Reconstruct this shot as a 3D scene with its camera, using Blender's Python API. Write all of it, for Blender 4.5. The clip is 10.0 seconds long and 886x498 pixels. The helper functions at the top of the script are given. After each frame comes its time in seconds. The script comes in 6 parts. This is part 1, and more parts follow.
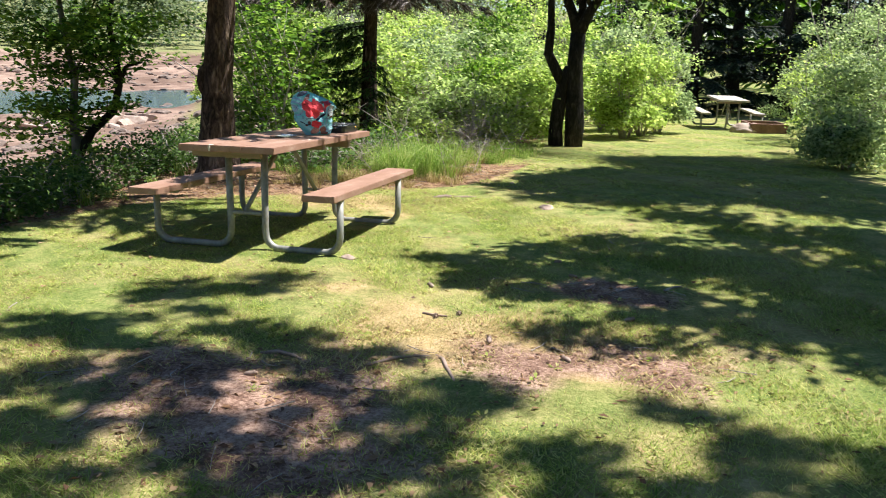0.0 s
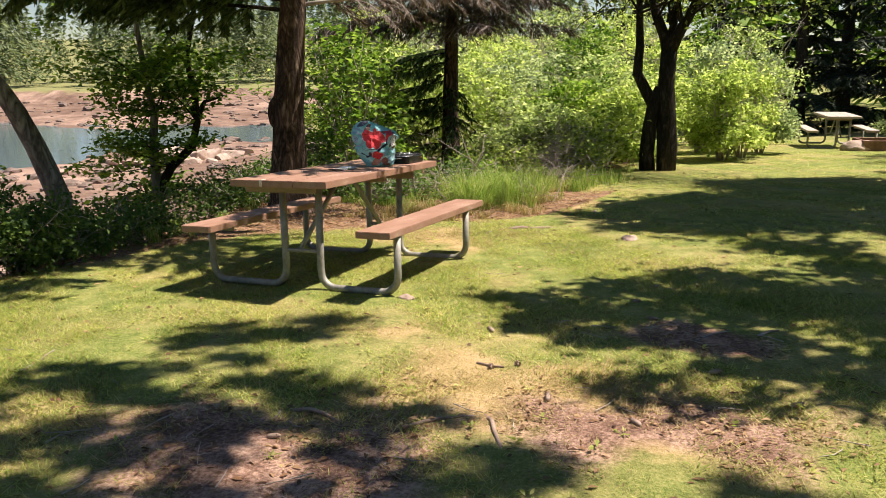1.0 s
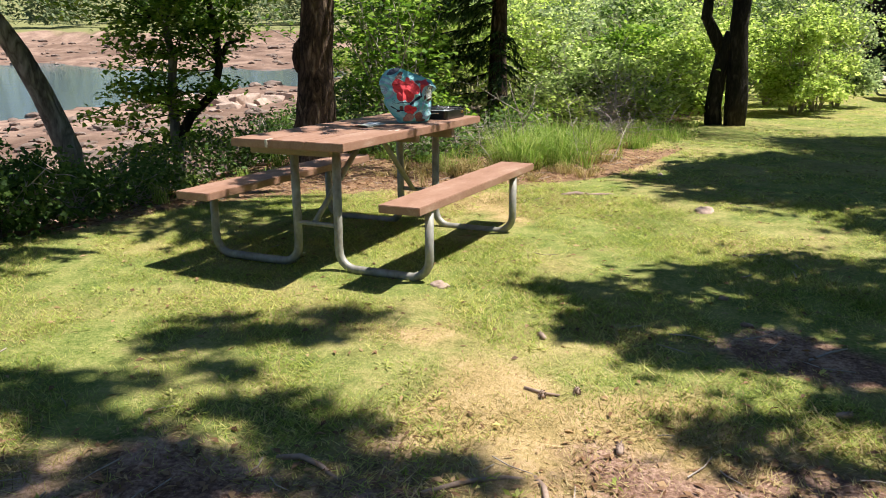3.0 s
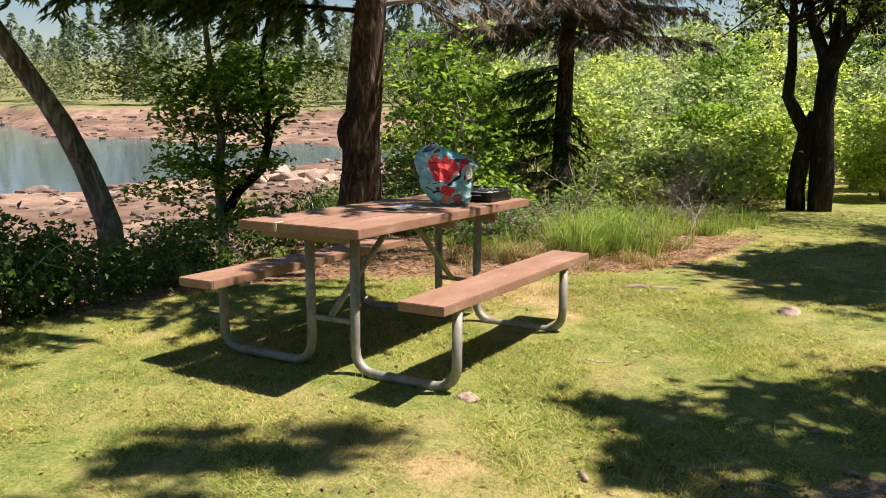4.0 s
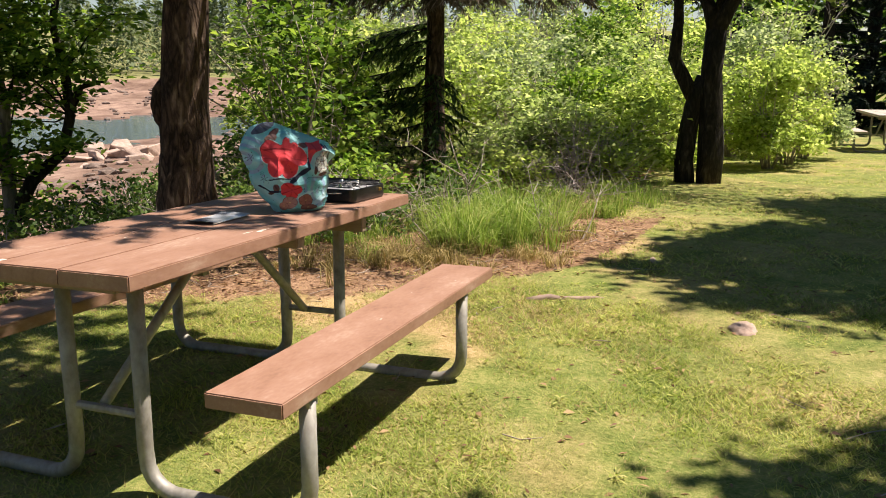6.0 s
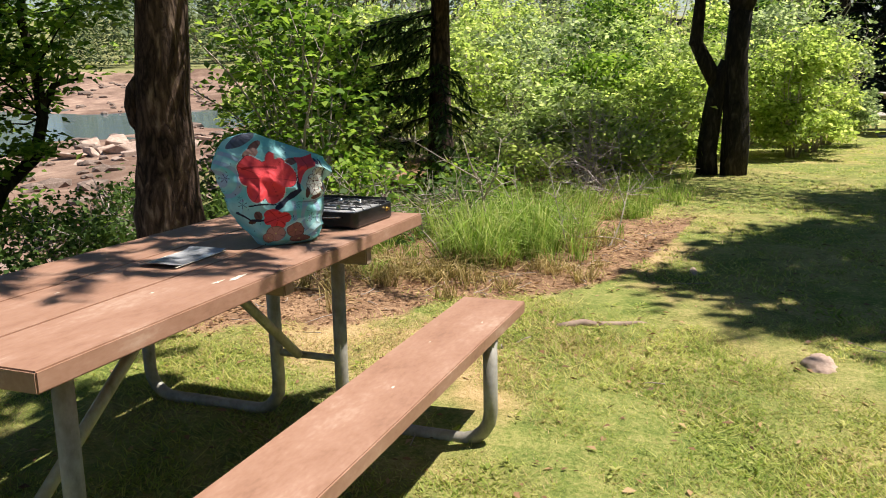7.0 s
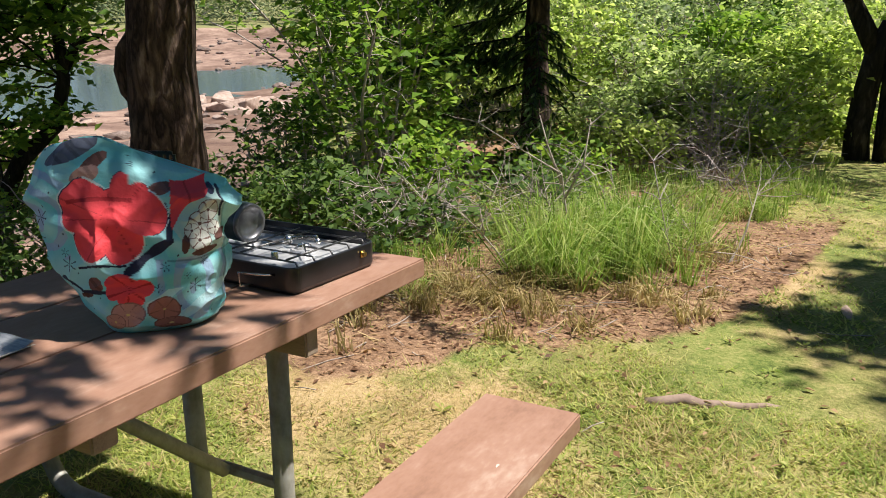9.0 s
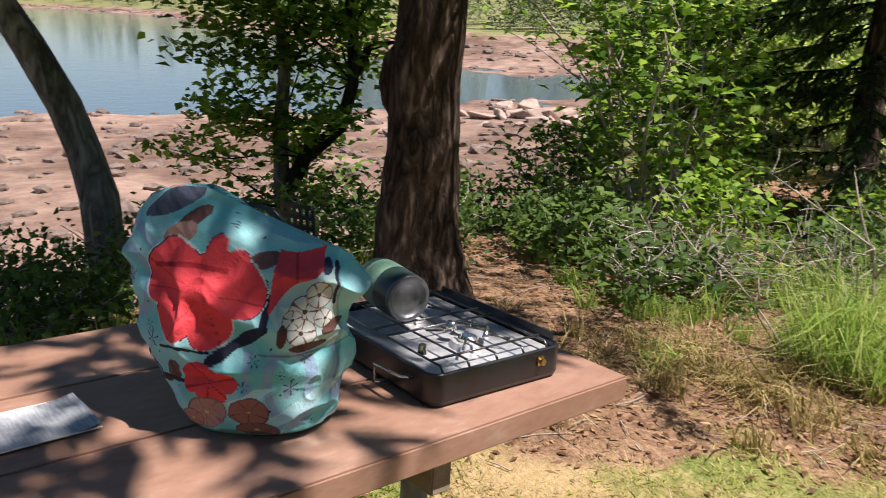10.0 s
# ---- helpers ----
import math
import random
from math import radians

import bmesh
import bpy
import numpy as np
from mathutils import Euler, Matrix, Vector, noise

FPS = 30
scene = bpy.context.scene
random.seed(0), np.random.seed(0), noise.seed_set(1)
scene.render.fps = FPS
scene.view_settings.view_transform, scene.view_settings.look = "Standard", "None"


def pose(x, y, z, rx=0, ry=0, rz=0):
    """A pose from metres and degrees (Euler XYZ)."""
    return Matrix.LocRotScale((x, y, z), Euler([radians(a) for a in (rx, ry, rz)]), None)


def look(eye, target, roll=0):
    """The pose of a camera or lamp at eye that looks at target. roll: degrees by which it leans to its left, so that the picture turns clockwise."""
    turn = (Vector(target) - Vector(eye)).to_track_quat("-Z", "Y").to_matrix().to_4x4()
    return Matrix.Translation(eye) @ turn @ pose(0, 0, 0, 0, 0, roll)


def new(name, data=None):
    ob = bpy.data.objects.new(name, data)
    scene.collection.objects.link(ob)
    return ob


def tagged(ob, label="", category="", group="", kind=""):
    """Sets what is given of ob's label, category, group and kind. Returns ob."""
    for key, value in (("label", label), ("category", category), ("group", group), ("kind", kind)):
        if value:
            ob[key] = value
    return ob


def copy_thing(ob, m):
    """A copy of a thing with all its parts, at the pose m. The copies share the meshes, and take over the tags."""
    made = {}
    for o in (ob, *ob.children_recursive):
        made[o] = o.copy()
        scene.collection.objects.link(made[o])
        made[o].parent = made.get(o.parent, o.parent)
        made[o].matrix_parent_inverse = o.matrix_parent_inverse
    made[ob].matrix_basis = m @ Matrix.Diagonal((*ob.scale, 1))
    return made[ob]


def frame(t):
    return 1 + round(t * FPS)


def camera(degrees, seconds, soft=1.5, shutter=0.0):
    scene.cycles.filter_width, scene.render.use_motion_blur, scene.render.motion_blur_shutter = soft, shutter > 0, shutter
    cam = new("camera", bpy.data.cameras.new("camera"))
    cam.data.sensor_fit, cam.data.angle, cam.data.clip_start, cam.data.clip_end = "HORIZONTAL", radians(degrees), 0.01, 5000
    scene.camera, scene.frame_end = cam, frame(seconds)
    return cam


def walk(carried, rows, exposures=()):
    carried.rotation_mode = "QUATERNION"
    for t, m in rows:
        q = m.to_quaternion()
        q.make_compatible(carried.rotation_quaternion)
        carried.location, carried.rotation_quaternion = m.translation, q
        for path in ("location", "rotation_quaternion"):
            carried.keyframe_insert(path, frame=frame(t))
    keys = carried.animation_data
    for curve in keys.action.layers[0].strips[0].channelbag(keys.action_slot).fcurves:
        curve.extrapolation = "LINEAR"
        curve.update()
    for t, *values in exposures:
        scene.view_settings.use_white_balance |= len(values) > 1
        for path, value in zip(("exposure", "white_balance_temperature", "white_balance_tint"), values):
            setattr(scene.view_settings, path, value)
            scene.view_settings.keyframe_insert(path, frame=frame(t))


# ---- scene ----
cam = camera(56.7, 10.0, soft=0.9, shutter=0.12)
PATH = [
    (0, (2.874, -4.897, 1.525), (2.364, -3.030, 1.020), 1.6),
    (0.5, (3.022, -4.737, 1.542), (2.308, -2.920, 1.109), 2.1),
    (1, (2.950, -4.393, 1.489), (2.209, -2.589, 1.045), -0.7),
    (1.5, (2.783, -4.202, 1.478), (2.025, -2.423, 0.968), -2.1),
    (2, (2.623, -4.133, 1.465), (1.898, -2.352, 0.914), -0.3),
    (2.5, (2.562, -3.887, 1.429), (1.915, -2.084, 0.855), -0.1),
    (3, (2.601, -3.513, 1.441), (1.775, -1.782, 0.873), -0.3),
    (4.5, (2.325, -2.565, 1.362), (1.319, -0.870, 1.025), 0.4),
    (5, (2.133, -2.265, 1.354), (1.173, -0.553, 0.971), -1.1),
    (5.5, (1.999, -1.876, 1.319), (1.223, -0.083, 0.890), 0.8),
    (6.8, (1.566, -1.124, 1.319), (0.907, 0.697, 0.820), -1.0),
    (7, (1.530, -0.984, 1.329), (0.825, 0.822, 0.839), -1.0),
    (7.5, (1.432, -0.695, 1.316), (0.641, 1.073, 0.819), -1.5),
    (8, (1.373, -0.404, 1.305), (0.530, 1.333, 0.784), -2.0),
    (8.5, (1.405, -0.085, 1.319), (0.521, 1.620, 0.759), -1.7),
    (9, (1.306, 0.214, 1.288), (0.368, 1.883, 0.711), -0.7),
    (9.5, (1.196, 0.463, 1.310), (0.056, 2.002, 0.736), 0.8),
    (10, (1.168, 0.703, 1.320), (-0.306, 1.933, 0.760), 1.8),
]
EXPOSURES = [
    (0.0, 1.14, 5950, 8), (0.5, 0.97, 6800, 14), (1.5, 0.91, 6900, 16), (2.5, 0.96, 6200, 9), (4.5, 0.82, 7000, 16),
    (5.5, 0.85, 7000, 17), (7.5, 0.82, 6450, 10), (9.0, 0.77, 6350, 11), (10.0, 0.76, 6350, 17),
]
walk(cam, [(t, look(eye, target, roll)) for t, eye, target, roll in PATH], EXPOSURES)

# ---- world and sun ----
SUN = Vector((0.42, 0.30, 1.0)).normalized()
world = bpy.data.worlds.new("sky")
scene.world = world
world.use_nodes = True
wn = world.node_tree
sky = wn.nodes.new("ShaderNodeTexSky")
sky.sky_type = "NISHITA"
sky.sun_disc = False
sky.dust_density, sky.ozone_density = 0.0, 3.5
sky.sun_elevation = math.asin(SUN.z)
sky.sun_rotation = math.atan2(SUN.x, SUN.y)
wn.links.new(sky.outputs[0], wn.nodes["Background"].inputs[0])
wn.nodes["Background"].inputs[1].default_value = 0.052
sun_data = bpy.data.lights.new("sun", "SUN")
sun_data.energy, sun_data.angle, sun_data.color = 5.0, radians(0.55), (1.0, 0.94, 0.85)
sun = new("sun", sun_data)
sun.matrix_world = look(SUN * 60, (0, 0, 0))

# ---- helpers of the scene ----
rng = np.random.default_rng(7)


class Geo:
    """Gathers vertices and faces of one mesh."""

    def __init__(self):
        self.v, self.f = [], []

    def add(self, verts, faces):
        base = len(self.v)
        self.v.extend([tuple(p) for p in verts])
        self.f.extend([tuple(base + i for i in face) for face in faces])
        return self

    def box(self, x0, x1, y0, y1, z0, z1, m=None):
        pts = [Vector((x, y, z)) for z in (z0, z1) for y in (y0, y1) for x in (x0, x1)]
        if m:
            pts = [m @ p for p in pts]
        return self.add(pts, [(0, 2, 3, 1), (4, 5, 7, 6), (0, 1, 5, 4), (2, 6, 7, 3), (0, 4, 6, 2), (1, 3, 7, 5)])

    def tube(self, points, radii, sides=8, lumps=0.0):
        pts = [Vector(p) for p in points]
        if isinstance(radii, (int, float)):
            radii = [radii] * len(pts)
        side = None
        verts, faces = [], []
        for i, p in enumerate(pts):
            way = (pts[min(i + 1, len(pts) - 1)] - pts[max(i - 1, 0)]).normalized()
            if side is None:
                side = way.orthogonal().normalized()
            side = (side - way * side.dot(way)).normalized()
            other = way.cross(side)
            for k in range(sides):
                a = 2 * math.pi * k / sides
                r = radii[i]
                if lumps:
                    q = p + (side * math.cos(a) + other * math.sin(a)) * 0.3
                    r *= 1 + lumps * noise.noise(q * 5) + 0.5 * lumps * noise.noise(q * 17)
                verts.append(p + (side * math.cos(a) + other * math.sin(a)) * r)
        for i in range(len(pts) - 1):
            for k in range(sides):
                a, b = i * sides + k, i * sides + (k + 1) % sides
                faces.append((a, b, b + sides, a + sides))
        faces.append(tuple(reversed(range(sides))))
        faces.append(tuple(range((len(pts) - 1) * sides, len(pts) * sides)))
        return self.add(verts, faces)

    def mesh(self, name, smooth=False):
        me = bpy.data.meshes.new(name)
        me.from_pydata(self.v, [], self.f)
        if smooth:
            me.polygons.foreach_set("use_smooth", [True] * len(me.polygons))
        me.update()
        return me


def fast_mesh(name, verts, faces, smooth=False):
    """A mesh from an (n, 3) array and an (m, k) array of corners."""
    me = bpy.data.meshes.new(name)
    verts = np.asarray(verts, dtype=np.float32)
    faces = np.asarray(faces, dtype=np.int32)
    m, k = faces.shape
    me.vertices.add(len(verts))
    me.vertices.foreach_set("co", verts.ravel())
    me.loops.add(m * k)
    me.loops.foreach_set("vertex_index", faces.ravel())
    me.polygons.add(m)
    me.polygons.foreach_set("loop_start", np.arange(0, m * k, k, dtype=np.int32))
    me.polygons.foreach_set("loop_total", np.full(m, k, dtype=np.int32))
    if smooth:
        me.polygons.foreach_set("use_smooth", np.ones(m, dtype=bool))
    me.update(calc_edges=True)
    return me


def part(name, shape, material, parent, label="", smooth=False, bevel=0.0):
    """One mesh object under a thing or a part; shape is a Geo, a bmesh or a mesh."""
    if isinstance(shape, Geo):
        me = shape.mesh(name, smooth)
    elif isinstance(shape, bmesh.types.BMesh):
        me = bpy.data.meshes.new(name)
        shape.to_mesh(me)
        shape.free()
        if smooth:
            me.polygons.foreach_set("use_smooth", [True] * len(me.polygons))
    else:
        me = shape
    me.materials.append(material)
    ob = new(name, me)
    ob.parent = parent
    if bevel:
        mod = ob.modifiers.new("edges", "BEVEL")
        mod.width, mod.segments = bevel, 2
    return tagged(ob, label)


def thing(name, m, label, category, group="", kind=""):
    ob = new(name)
    ob.matrix_basis = m
    ob.empty_display_size = 0.1
    return tagged(ob, label, category, group, kind)


def unit(a):
    return a / np.maximum(np.linalg.norm(a, axis=-1, keepdims=True), 1e-9)


def leaf_quads(centres, along, normal, length, width, fold=0.25):
    """Folded diamond leaves as quads: centres (n, 3), the leaf's way, its face, and sizes (n)."""
    along = unit(along)
    side = unit(np.cross(normal, along))
    up = np.cross(along, side)
    L, W = length[:, None], width[:, None]
    a = centres - along * L * 0.5
    b = centres + side * W * 0.5 + up * W * fold - along * L * 0.08
    c = centres + along * L * 0.5
    d = centres - side * W * 0.5 + up * W * fold - along * L * 0.08
    verts = np.stack([a, b, c, d], 1).reshape(-1, 3)
    return verts, np.arange(len(verts)).reshape(-1, 4)


def leaf_mesh(name, centres, size, spread=0.5, flat=0.5, slim=0.6, droop=0.0, g=rng):
    """Leaves about centres; flat: how far their faces turn upwards."""
    n = len(centres)
    normal = unit(g.normal(0, 1, (n, 3)) * (1 - flat) + np.array([0, 0, 1.0]) * flat)
    along = g.normal(0, 1, (n, 3))
    along[:, 2] = along[:, 2] * 0.4 - droop
    along = along - normal * np.sum(along * normal, 1, keepdims=True)
    length = size * g.uniform(1 - spread, 1 + spread, n)
    v, f = leaf_quads(centres, along, normal, length, length * slim)
    return fast_mesh(name, v, f)


def blob_points(n, centre, radii, g=rng, hollow=0.55, clumps=40, clump=0.22):
    """n points in clumps within an ellipsoid, denser towards its skin."""
    way = unit(g.normal(0, 1, (clumps, 3)))
    far = hollow + (1 - hollow) * g.random(clumps) ** 0.6
    core = way * far[:, None] * np.array(radii)
    pick = g.integers(0, clumps, n)
    size = clump * g.uniform(0.5, 1.4, clumps)[pick]
    pts = core[pick] + g.normal(0, 1, (n, 3)) * size[:, None] * np.array([1, 1, 0.55])
    return pts + np.array(centre), core + np.array(centre)


# ---- the lie of the land ----
def lawn(x, y):
    x, y = np.asarray(x, float), np.asarray(y, float)
    yc = np.clip(y, -9, 24)
    rise = np.interp(yc, [-9, -5, -1.5, 0, 1.5, 3, 6, 9.5, 17, 24], [-0.1, -0.08, -0.03, 0.0, 0.02, 0.07, 0.06, 0.04, 0.0, 0.0])
    return 0.0177 * np.clip(x, -8, 9) - 0.038 * yc + rise


def bank_edge(y):
    return np.interp(y, [-30, -8, -4, 0, 1.5, 3, 5, 8, 12, 20, 40], [-5, -2.9, -2.5, -2.3, -2.2, -2.5, -2.8, -4.2, -6.5, -11, -22])


def smooth(t):
    t = np.clip(t, 0, 1)
    return t * t * (3 - 2 * t)


def far_shore(b):
    """Distance of the water's far edge, by bearing in degrees."""
    return np.interp(b, [-180, 28, 36, 42, 45, 48, 52, 58, 66, 75, 110, 135, 150, 180], [30, 42, 45, 47, 46, 47, 56, 60, 150, 290, 290, 90, 30, 30])


def near_shore(b):
    """Distance of the water's near edge, by bearing in degrees."""
    return np.interp(b, [-180, 20, 40, 48, 57, 76, 110, 180], [40, 40, 36, 33, 28, 28.5, 29, 29])


WATER = -2.05


def wobble(x, y):
    return np.sin(0.9 * x + 1.3 * y) * 0.5 + np.sin(1.7 * y - 0.6 * x + 1.1) * 0.3 + np.sin(2.9 * x + 0.7 * y + 0.4) * 0.2


def ground_height(x, y):
    x, y = np.asarray(x, float), np.asarray(y, float)
    r = np.hypot(x - 1.8, y)
    b = np.degrees(np.arctan2(-(x - 1.8), y))
    over = bank_edge(y) - x
    top = lawn(x, y)
    rf, rn = far_shore(b), near_shore(b)
    beach = -1.22 - 0.80 * np.clip(r / rn, 0, 1) + 0.09 * wobble(x * 0.9, y * 0.9) * smooth((r - 5) / 5)
    wet = smooth((r - rn) / 1.5) * (1 - smooth((r - rf + 2) / 2.5)) * (rf > rn + 1)
    beach = beach - 0.7 * wet
    beyond = smooth((r - rf) / 22) * 0.65 + smooth((r - rf - 23) / 4) * 0.8 + smooth((r - rf - 40) / 160) * 9
    beach = beach + beyond * (r > 22) + 0.16 * wobble(x * 0.35, y * 0.35) * smooth((r - rf - 1) / 6) * (1 - smooth((r - rf - 20) / 8))
    return top + (beach - top) * smooth((over + 0.1) / 3.4)


def gz(x, y):
    return float(ground_height(x, y))


# rotation of all that stands square on the gently falling lawn
TILT = Matrix(((0.9998, 0.0003, -0.0177), (0.0003, 0.9993, 0.0380), (0.0177, -0.0380, 0.9991))).to_4x4()

# ---- materials ----
def blank(name, rough=0.8, metal=0.0, gloss=0.5):
    m = bpy.data.materials.new(name)
    m.use_nodes = True
    nt = m.node_tree
    b = nt.nodes["Principled BSDF"]
    b.inputs["Roughness"].default_value = rough
    b.inputs["Metallic"].default_value = metal
    b.inputs["Specular IOR Level"].default_value = gloss
    return m, nt, b


def place_of(nt, stretch=(1, 1, 1), world_space=False):
    if world_space:
        out = nt.nodes.new("ShaderNodeNewGeometry").outputs["Position"]
    else:
        out = nt.nodes.new("ShaderNodeTexCoord").outputs["Object"]
    mp = nt.nodes.new("ShaderNodeMapping")
    mp.inputs["Scale"].default_value = stretch
    nt.links.new(out, mp.inputs["Vector"])
    return mp.outputs[0]


def noise_of(nt, where, scale, detail=4.0, rough=0.6):
    n = nt.nodes.new("ShaderNodeTexNoise")
    n.inputs["Scale"].default_value, n.inputs["Detail"].default_value, n.inputs["Roughness"].default_value = scale, detail, rough
    nt.links.new(where, n.inputs["Vector"])
    return n.outputs["Fac"]


def ramp_of(nt, value, stops):
    r = nt.nodes.new("ShaderNodeValToRGB")
    e = r.color_ramp.elements
    while len(e) < len(stops):
        e.new(0.5)
    for k, (at, col) in zip(e, stops):
        k.position = at
        k.color = (*col, 1) if len(col) == 3 else col
    nt.links.new(value, r.inputs[0])
    return r.outputs[0]


def mix_of(nt, fac, a, b, mode="MIX"):
    m = nt.nodes.new("ShaderNodeMix")
    m.data_type, m.blend_type = "RGBA", mode
    for sock, val in ((m.inputs[0], fac), (m.inputs[6], a), (m.inputs[7], b)):
        if isinstance(val, (int, float)):
            sock.default_value = val
        elif isinstance(val, tuple):
            sock.default_value = (*val, 1)
        else:
            nt.links.new(val, sock)
    return m.outputs[2]


def sum_of(nt, op, a, b):
    m = nt.nodes.new("ShaderNodeMath")
    m.operation = op
    for sock, val in ((m.inputs[0], a), (m.inputs[1], b)):
        if isinstance(val, (int, float)):
            sock.default_value = val
        else:
            nt.links.new(val, sock)
    return m.outputs[0]


def bump_of(nt, b, height, strength=0.5, depth=0.01):
    n = nt.nodes.new("ShaderNodeBump")
    n.inputs["Strength"].default_value, n.inputs["Distance"].default_value = strength, depth
    nt.links.new(height, n.inputs["Height"])
    nt.links.new(n.outputs[0], b.inputs["Normal"])


def speckled(name, stops, scale=8.0, rough=0.8, metal=0.0, stretch=(1, 1, 1), bump=0.4, depth=0.004, fine=60.0, gloss=0.5):
    """A surface with stains at one scale and grain at another."""
    m, nt, b = blank(name, rough, metal, gloss)
    where = place_of(nt, stretch)
    big, small = noise_of(nt, where, scale, 5), noise_of(nt, where, fine, 3)
    value = sum_of(nt, "ADD", sum_of(nt, "MULTIPLY", big, 0.65), sum_of(nt, "MULTIPLY", small, 0.35))
    nt.links.new(ramp_of(nt, value, stops), b.inputs["Base Color"])
    if bump:
        bump_of(nt, b, value, bump, depth)
    return m


def foliage(name, dark, mid, light, through_light=0.4, patch=0.6, rough=0.6):
    """Leaves: colour varies leaf by leaf and in patches, and light shines through."""
    m, nt, b = blank(name, rough, 0, 0.22)
    isle = nt.nodes.new("ShaderNodeNewGeometry").outputs["Random Per Island"]
    cloud = noise_of(nt, place_of(nt, world_space=True), patch, 2)
    lump = sum_of(nt, "ADD", sum_of(nt, "MULTIPLY", sum_of(nt, "SUBTRACT", cloud, 0.5), 1.7), 0.5)
    value = sum_of(nt, "ADD", sum_of(nt, "MULTIPLY", isle, 0.55), sum_of(nt, "MULTIPLY", lump, 0.45))
    col = ramp_of(nt, value, [(0.12, dark), (0.5, mid), (0.85, light)])
    nt.links.new(col, b.inputs["Base Color"])
    tr = nt.nodes.new("ShaderNodeBsdfTranslucent")
    nt.links.new(mix_of(nt, 1.0, col, (1.0, 1.0, 0.68), "MULTIPLY"), tr.inputs["Color"])
    mx = nt.nodes.new("ShaderNodeMixShader")
    mx.inputs[0].default_value = through_light
    nt.links.new(b.outputs[0], mx.inputs[1])
    nt.links.new(tr.outputs[0], mx.inputs[2])
    nt.links.new(mx.outputs[0], nt.nodes["Material Output"].inputs["Surface"])
    return m


def bark_material(name, dark, mid, light, scale=9.0):
    m, nt, b = blank(name, 0.9, 0, 0.2)
    where = place_of(nt, (1, 1, 0.3))
    crook = nt.nodes.new("ShaderNodeTexNoise")
    crook.inputs["Scale"].default_value, crook.inputs["Detail"].default_value = scale * 0.9, 5
    nt.links.new(where, crook.inputs["Vector"])
    where = mix_of(nt, 0.16, where, crook.outputs["Color"], "LINEAR_LIGHT")
    plates = nt.nodes.new("ShaderNodeTexVoronoi")
    plates.feature = "DISTANCE_TO_EDGE"
    plates.inputs["Scale"].default_value = scale * 1.6
    nt.links.new(where, plates.inputs["Vector"])
    grain = noise_of(nt, where, scale, 6, 0.7)
    worn = noise_of(nt, where, scale * 0.28, 4, 0.65)
    value = sum_of(nt, "ADD", sum_of(nt, "MULTIPLY", plates.outputs["Distance"], 0.45), sum_of(nt, "ADD", sum_of(nt, "MULTIPLY", grain, 0.55), sum_of(nt, "MULTIPLY", worn, 0.35)))
    nt.links.new(ramp_of(nt, value, [(0.40, dark), (0.56, mid), (0.76, light)]), b.inputs["Base Color"])
    bump_of(nt, b, value, 0.9, 0.03)
    return m


M_BOARD = speckled("painted_board", [(0.28, (0.21, 0.110, 0.072)), (0.44, (0.30, 0.163, 0.108)), (0.56, (0.345, 0.198, 0.138)), (0.70, (0.44, 0.30, 0.225))], 3.0, 0.6, 0, (3, 1.2, 3), 0.2, 0.0015, 26.0)
M_BLEACHED = speckled("silvered_board", [(0.3, (0.30, 0.25, 0.21)), (0.7, (0.52, 0.46, 0.40))], 5.0, 0.8, 0, (3, 1.2, 3), 0.3, 0.002)
M_CLEAT = speckled("weathered_wood", [(0.3, (0.19, 0.14, 0.10)), (0.7, (0.36, 0.28, 0.21))], 5.0, 0.85, 0, (1, 6, 6), 0.4, 0.003)
M_PIPE = speckled("galvanised_steel", [(0.3, (0.17, 0.155, 0.125)), (0.5, (0.31, 0.295, 0.26)), (0.75, (0.46, 0.45, 0.41))], 14.0, 0.6, 0.35, (1, 1, 0.6), 0.2, 0.001)
M_SCUFF = speckled("pale_raw_wood", [(0.3, (0.55, 0.47, 0.38)), (0.7, (0.75, 0.68, 0.58))], 20.0, 0.8)
M_STONE = speckled("pink_granite", [(0.28, (0.20, 0.13, 0.10)), (0.5, (0.40, 0.29, 0.23)), (0.75, (0.58, 0.47, 0.40))], 6.0, 0.85, 0, (1, 1, 1), 0.6, 0.02, 45.0)
M_DARKSTONE = speckled("weedy_shore_stone", [(0.3, (0.06, 0.045, 0.035)), (0.5, (0.17, 0.12, 0.095)), (0.78, (0.42, 0.32, 0.27))], 3.0, 0.85, 0, (1, 1, 1), 0.6, 0.03, 25.0)
M_SPRUCE_BARK = bark_material("spruce_bark", (0.018, 0.012, 0.010), (0.105, 0.070, 0.052), (0.36, 0.27, 0.21), 9.0)
M_DARK_BARK = bark_material("dark_bark", (0.012, 0.010, 0.008), (0.035, 0.028, 0.022), (0.09, 0.075, 0.06), 9.0)
M_GREY_BARK = bark_material("grey_bark", (0.10, 0.085, 0.075), (0.30, 0.27, 0.24), (0.58, 0.54, 0.49), 7.0)
M_TWIG = speckled("dry_twig", [(0.3, (0.24, 0.19, 0.16)), (0.7, (0.52, 0.45, 0.39))], 12.0, 0.85)
M_GREYTWIG = speckled("dead_grey_twig", [(0.3, (0.25, 0.20, 0.19)), (0.7, (0.52, 0.45, 0.42))], 12.0, 0.85)
M_ROOT = speckled("worn_root", [(0.3, (0.17, 0.11, 0.08)), (0.7, (0.45, 0.33, 0.26))], 10.0, 0.85)
M_PIT = speckled("rusty_fire_ring", [(0.3, (0.10, 0.045, 0.03)), (0.7, (0.27, 0.14, 0.10))], 8.0, 0.8)
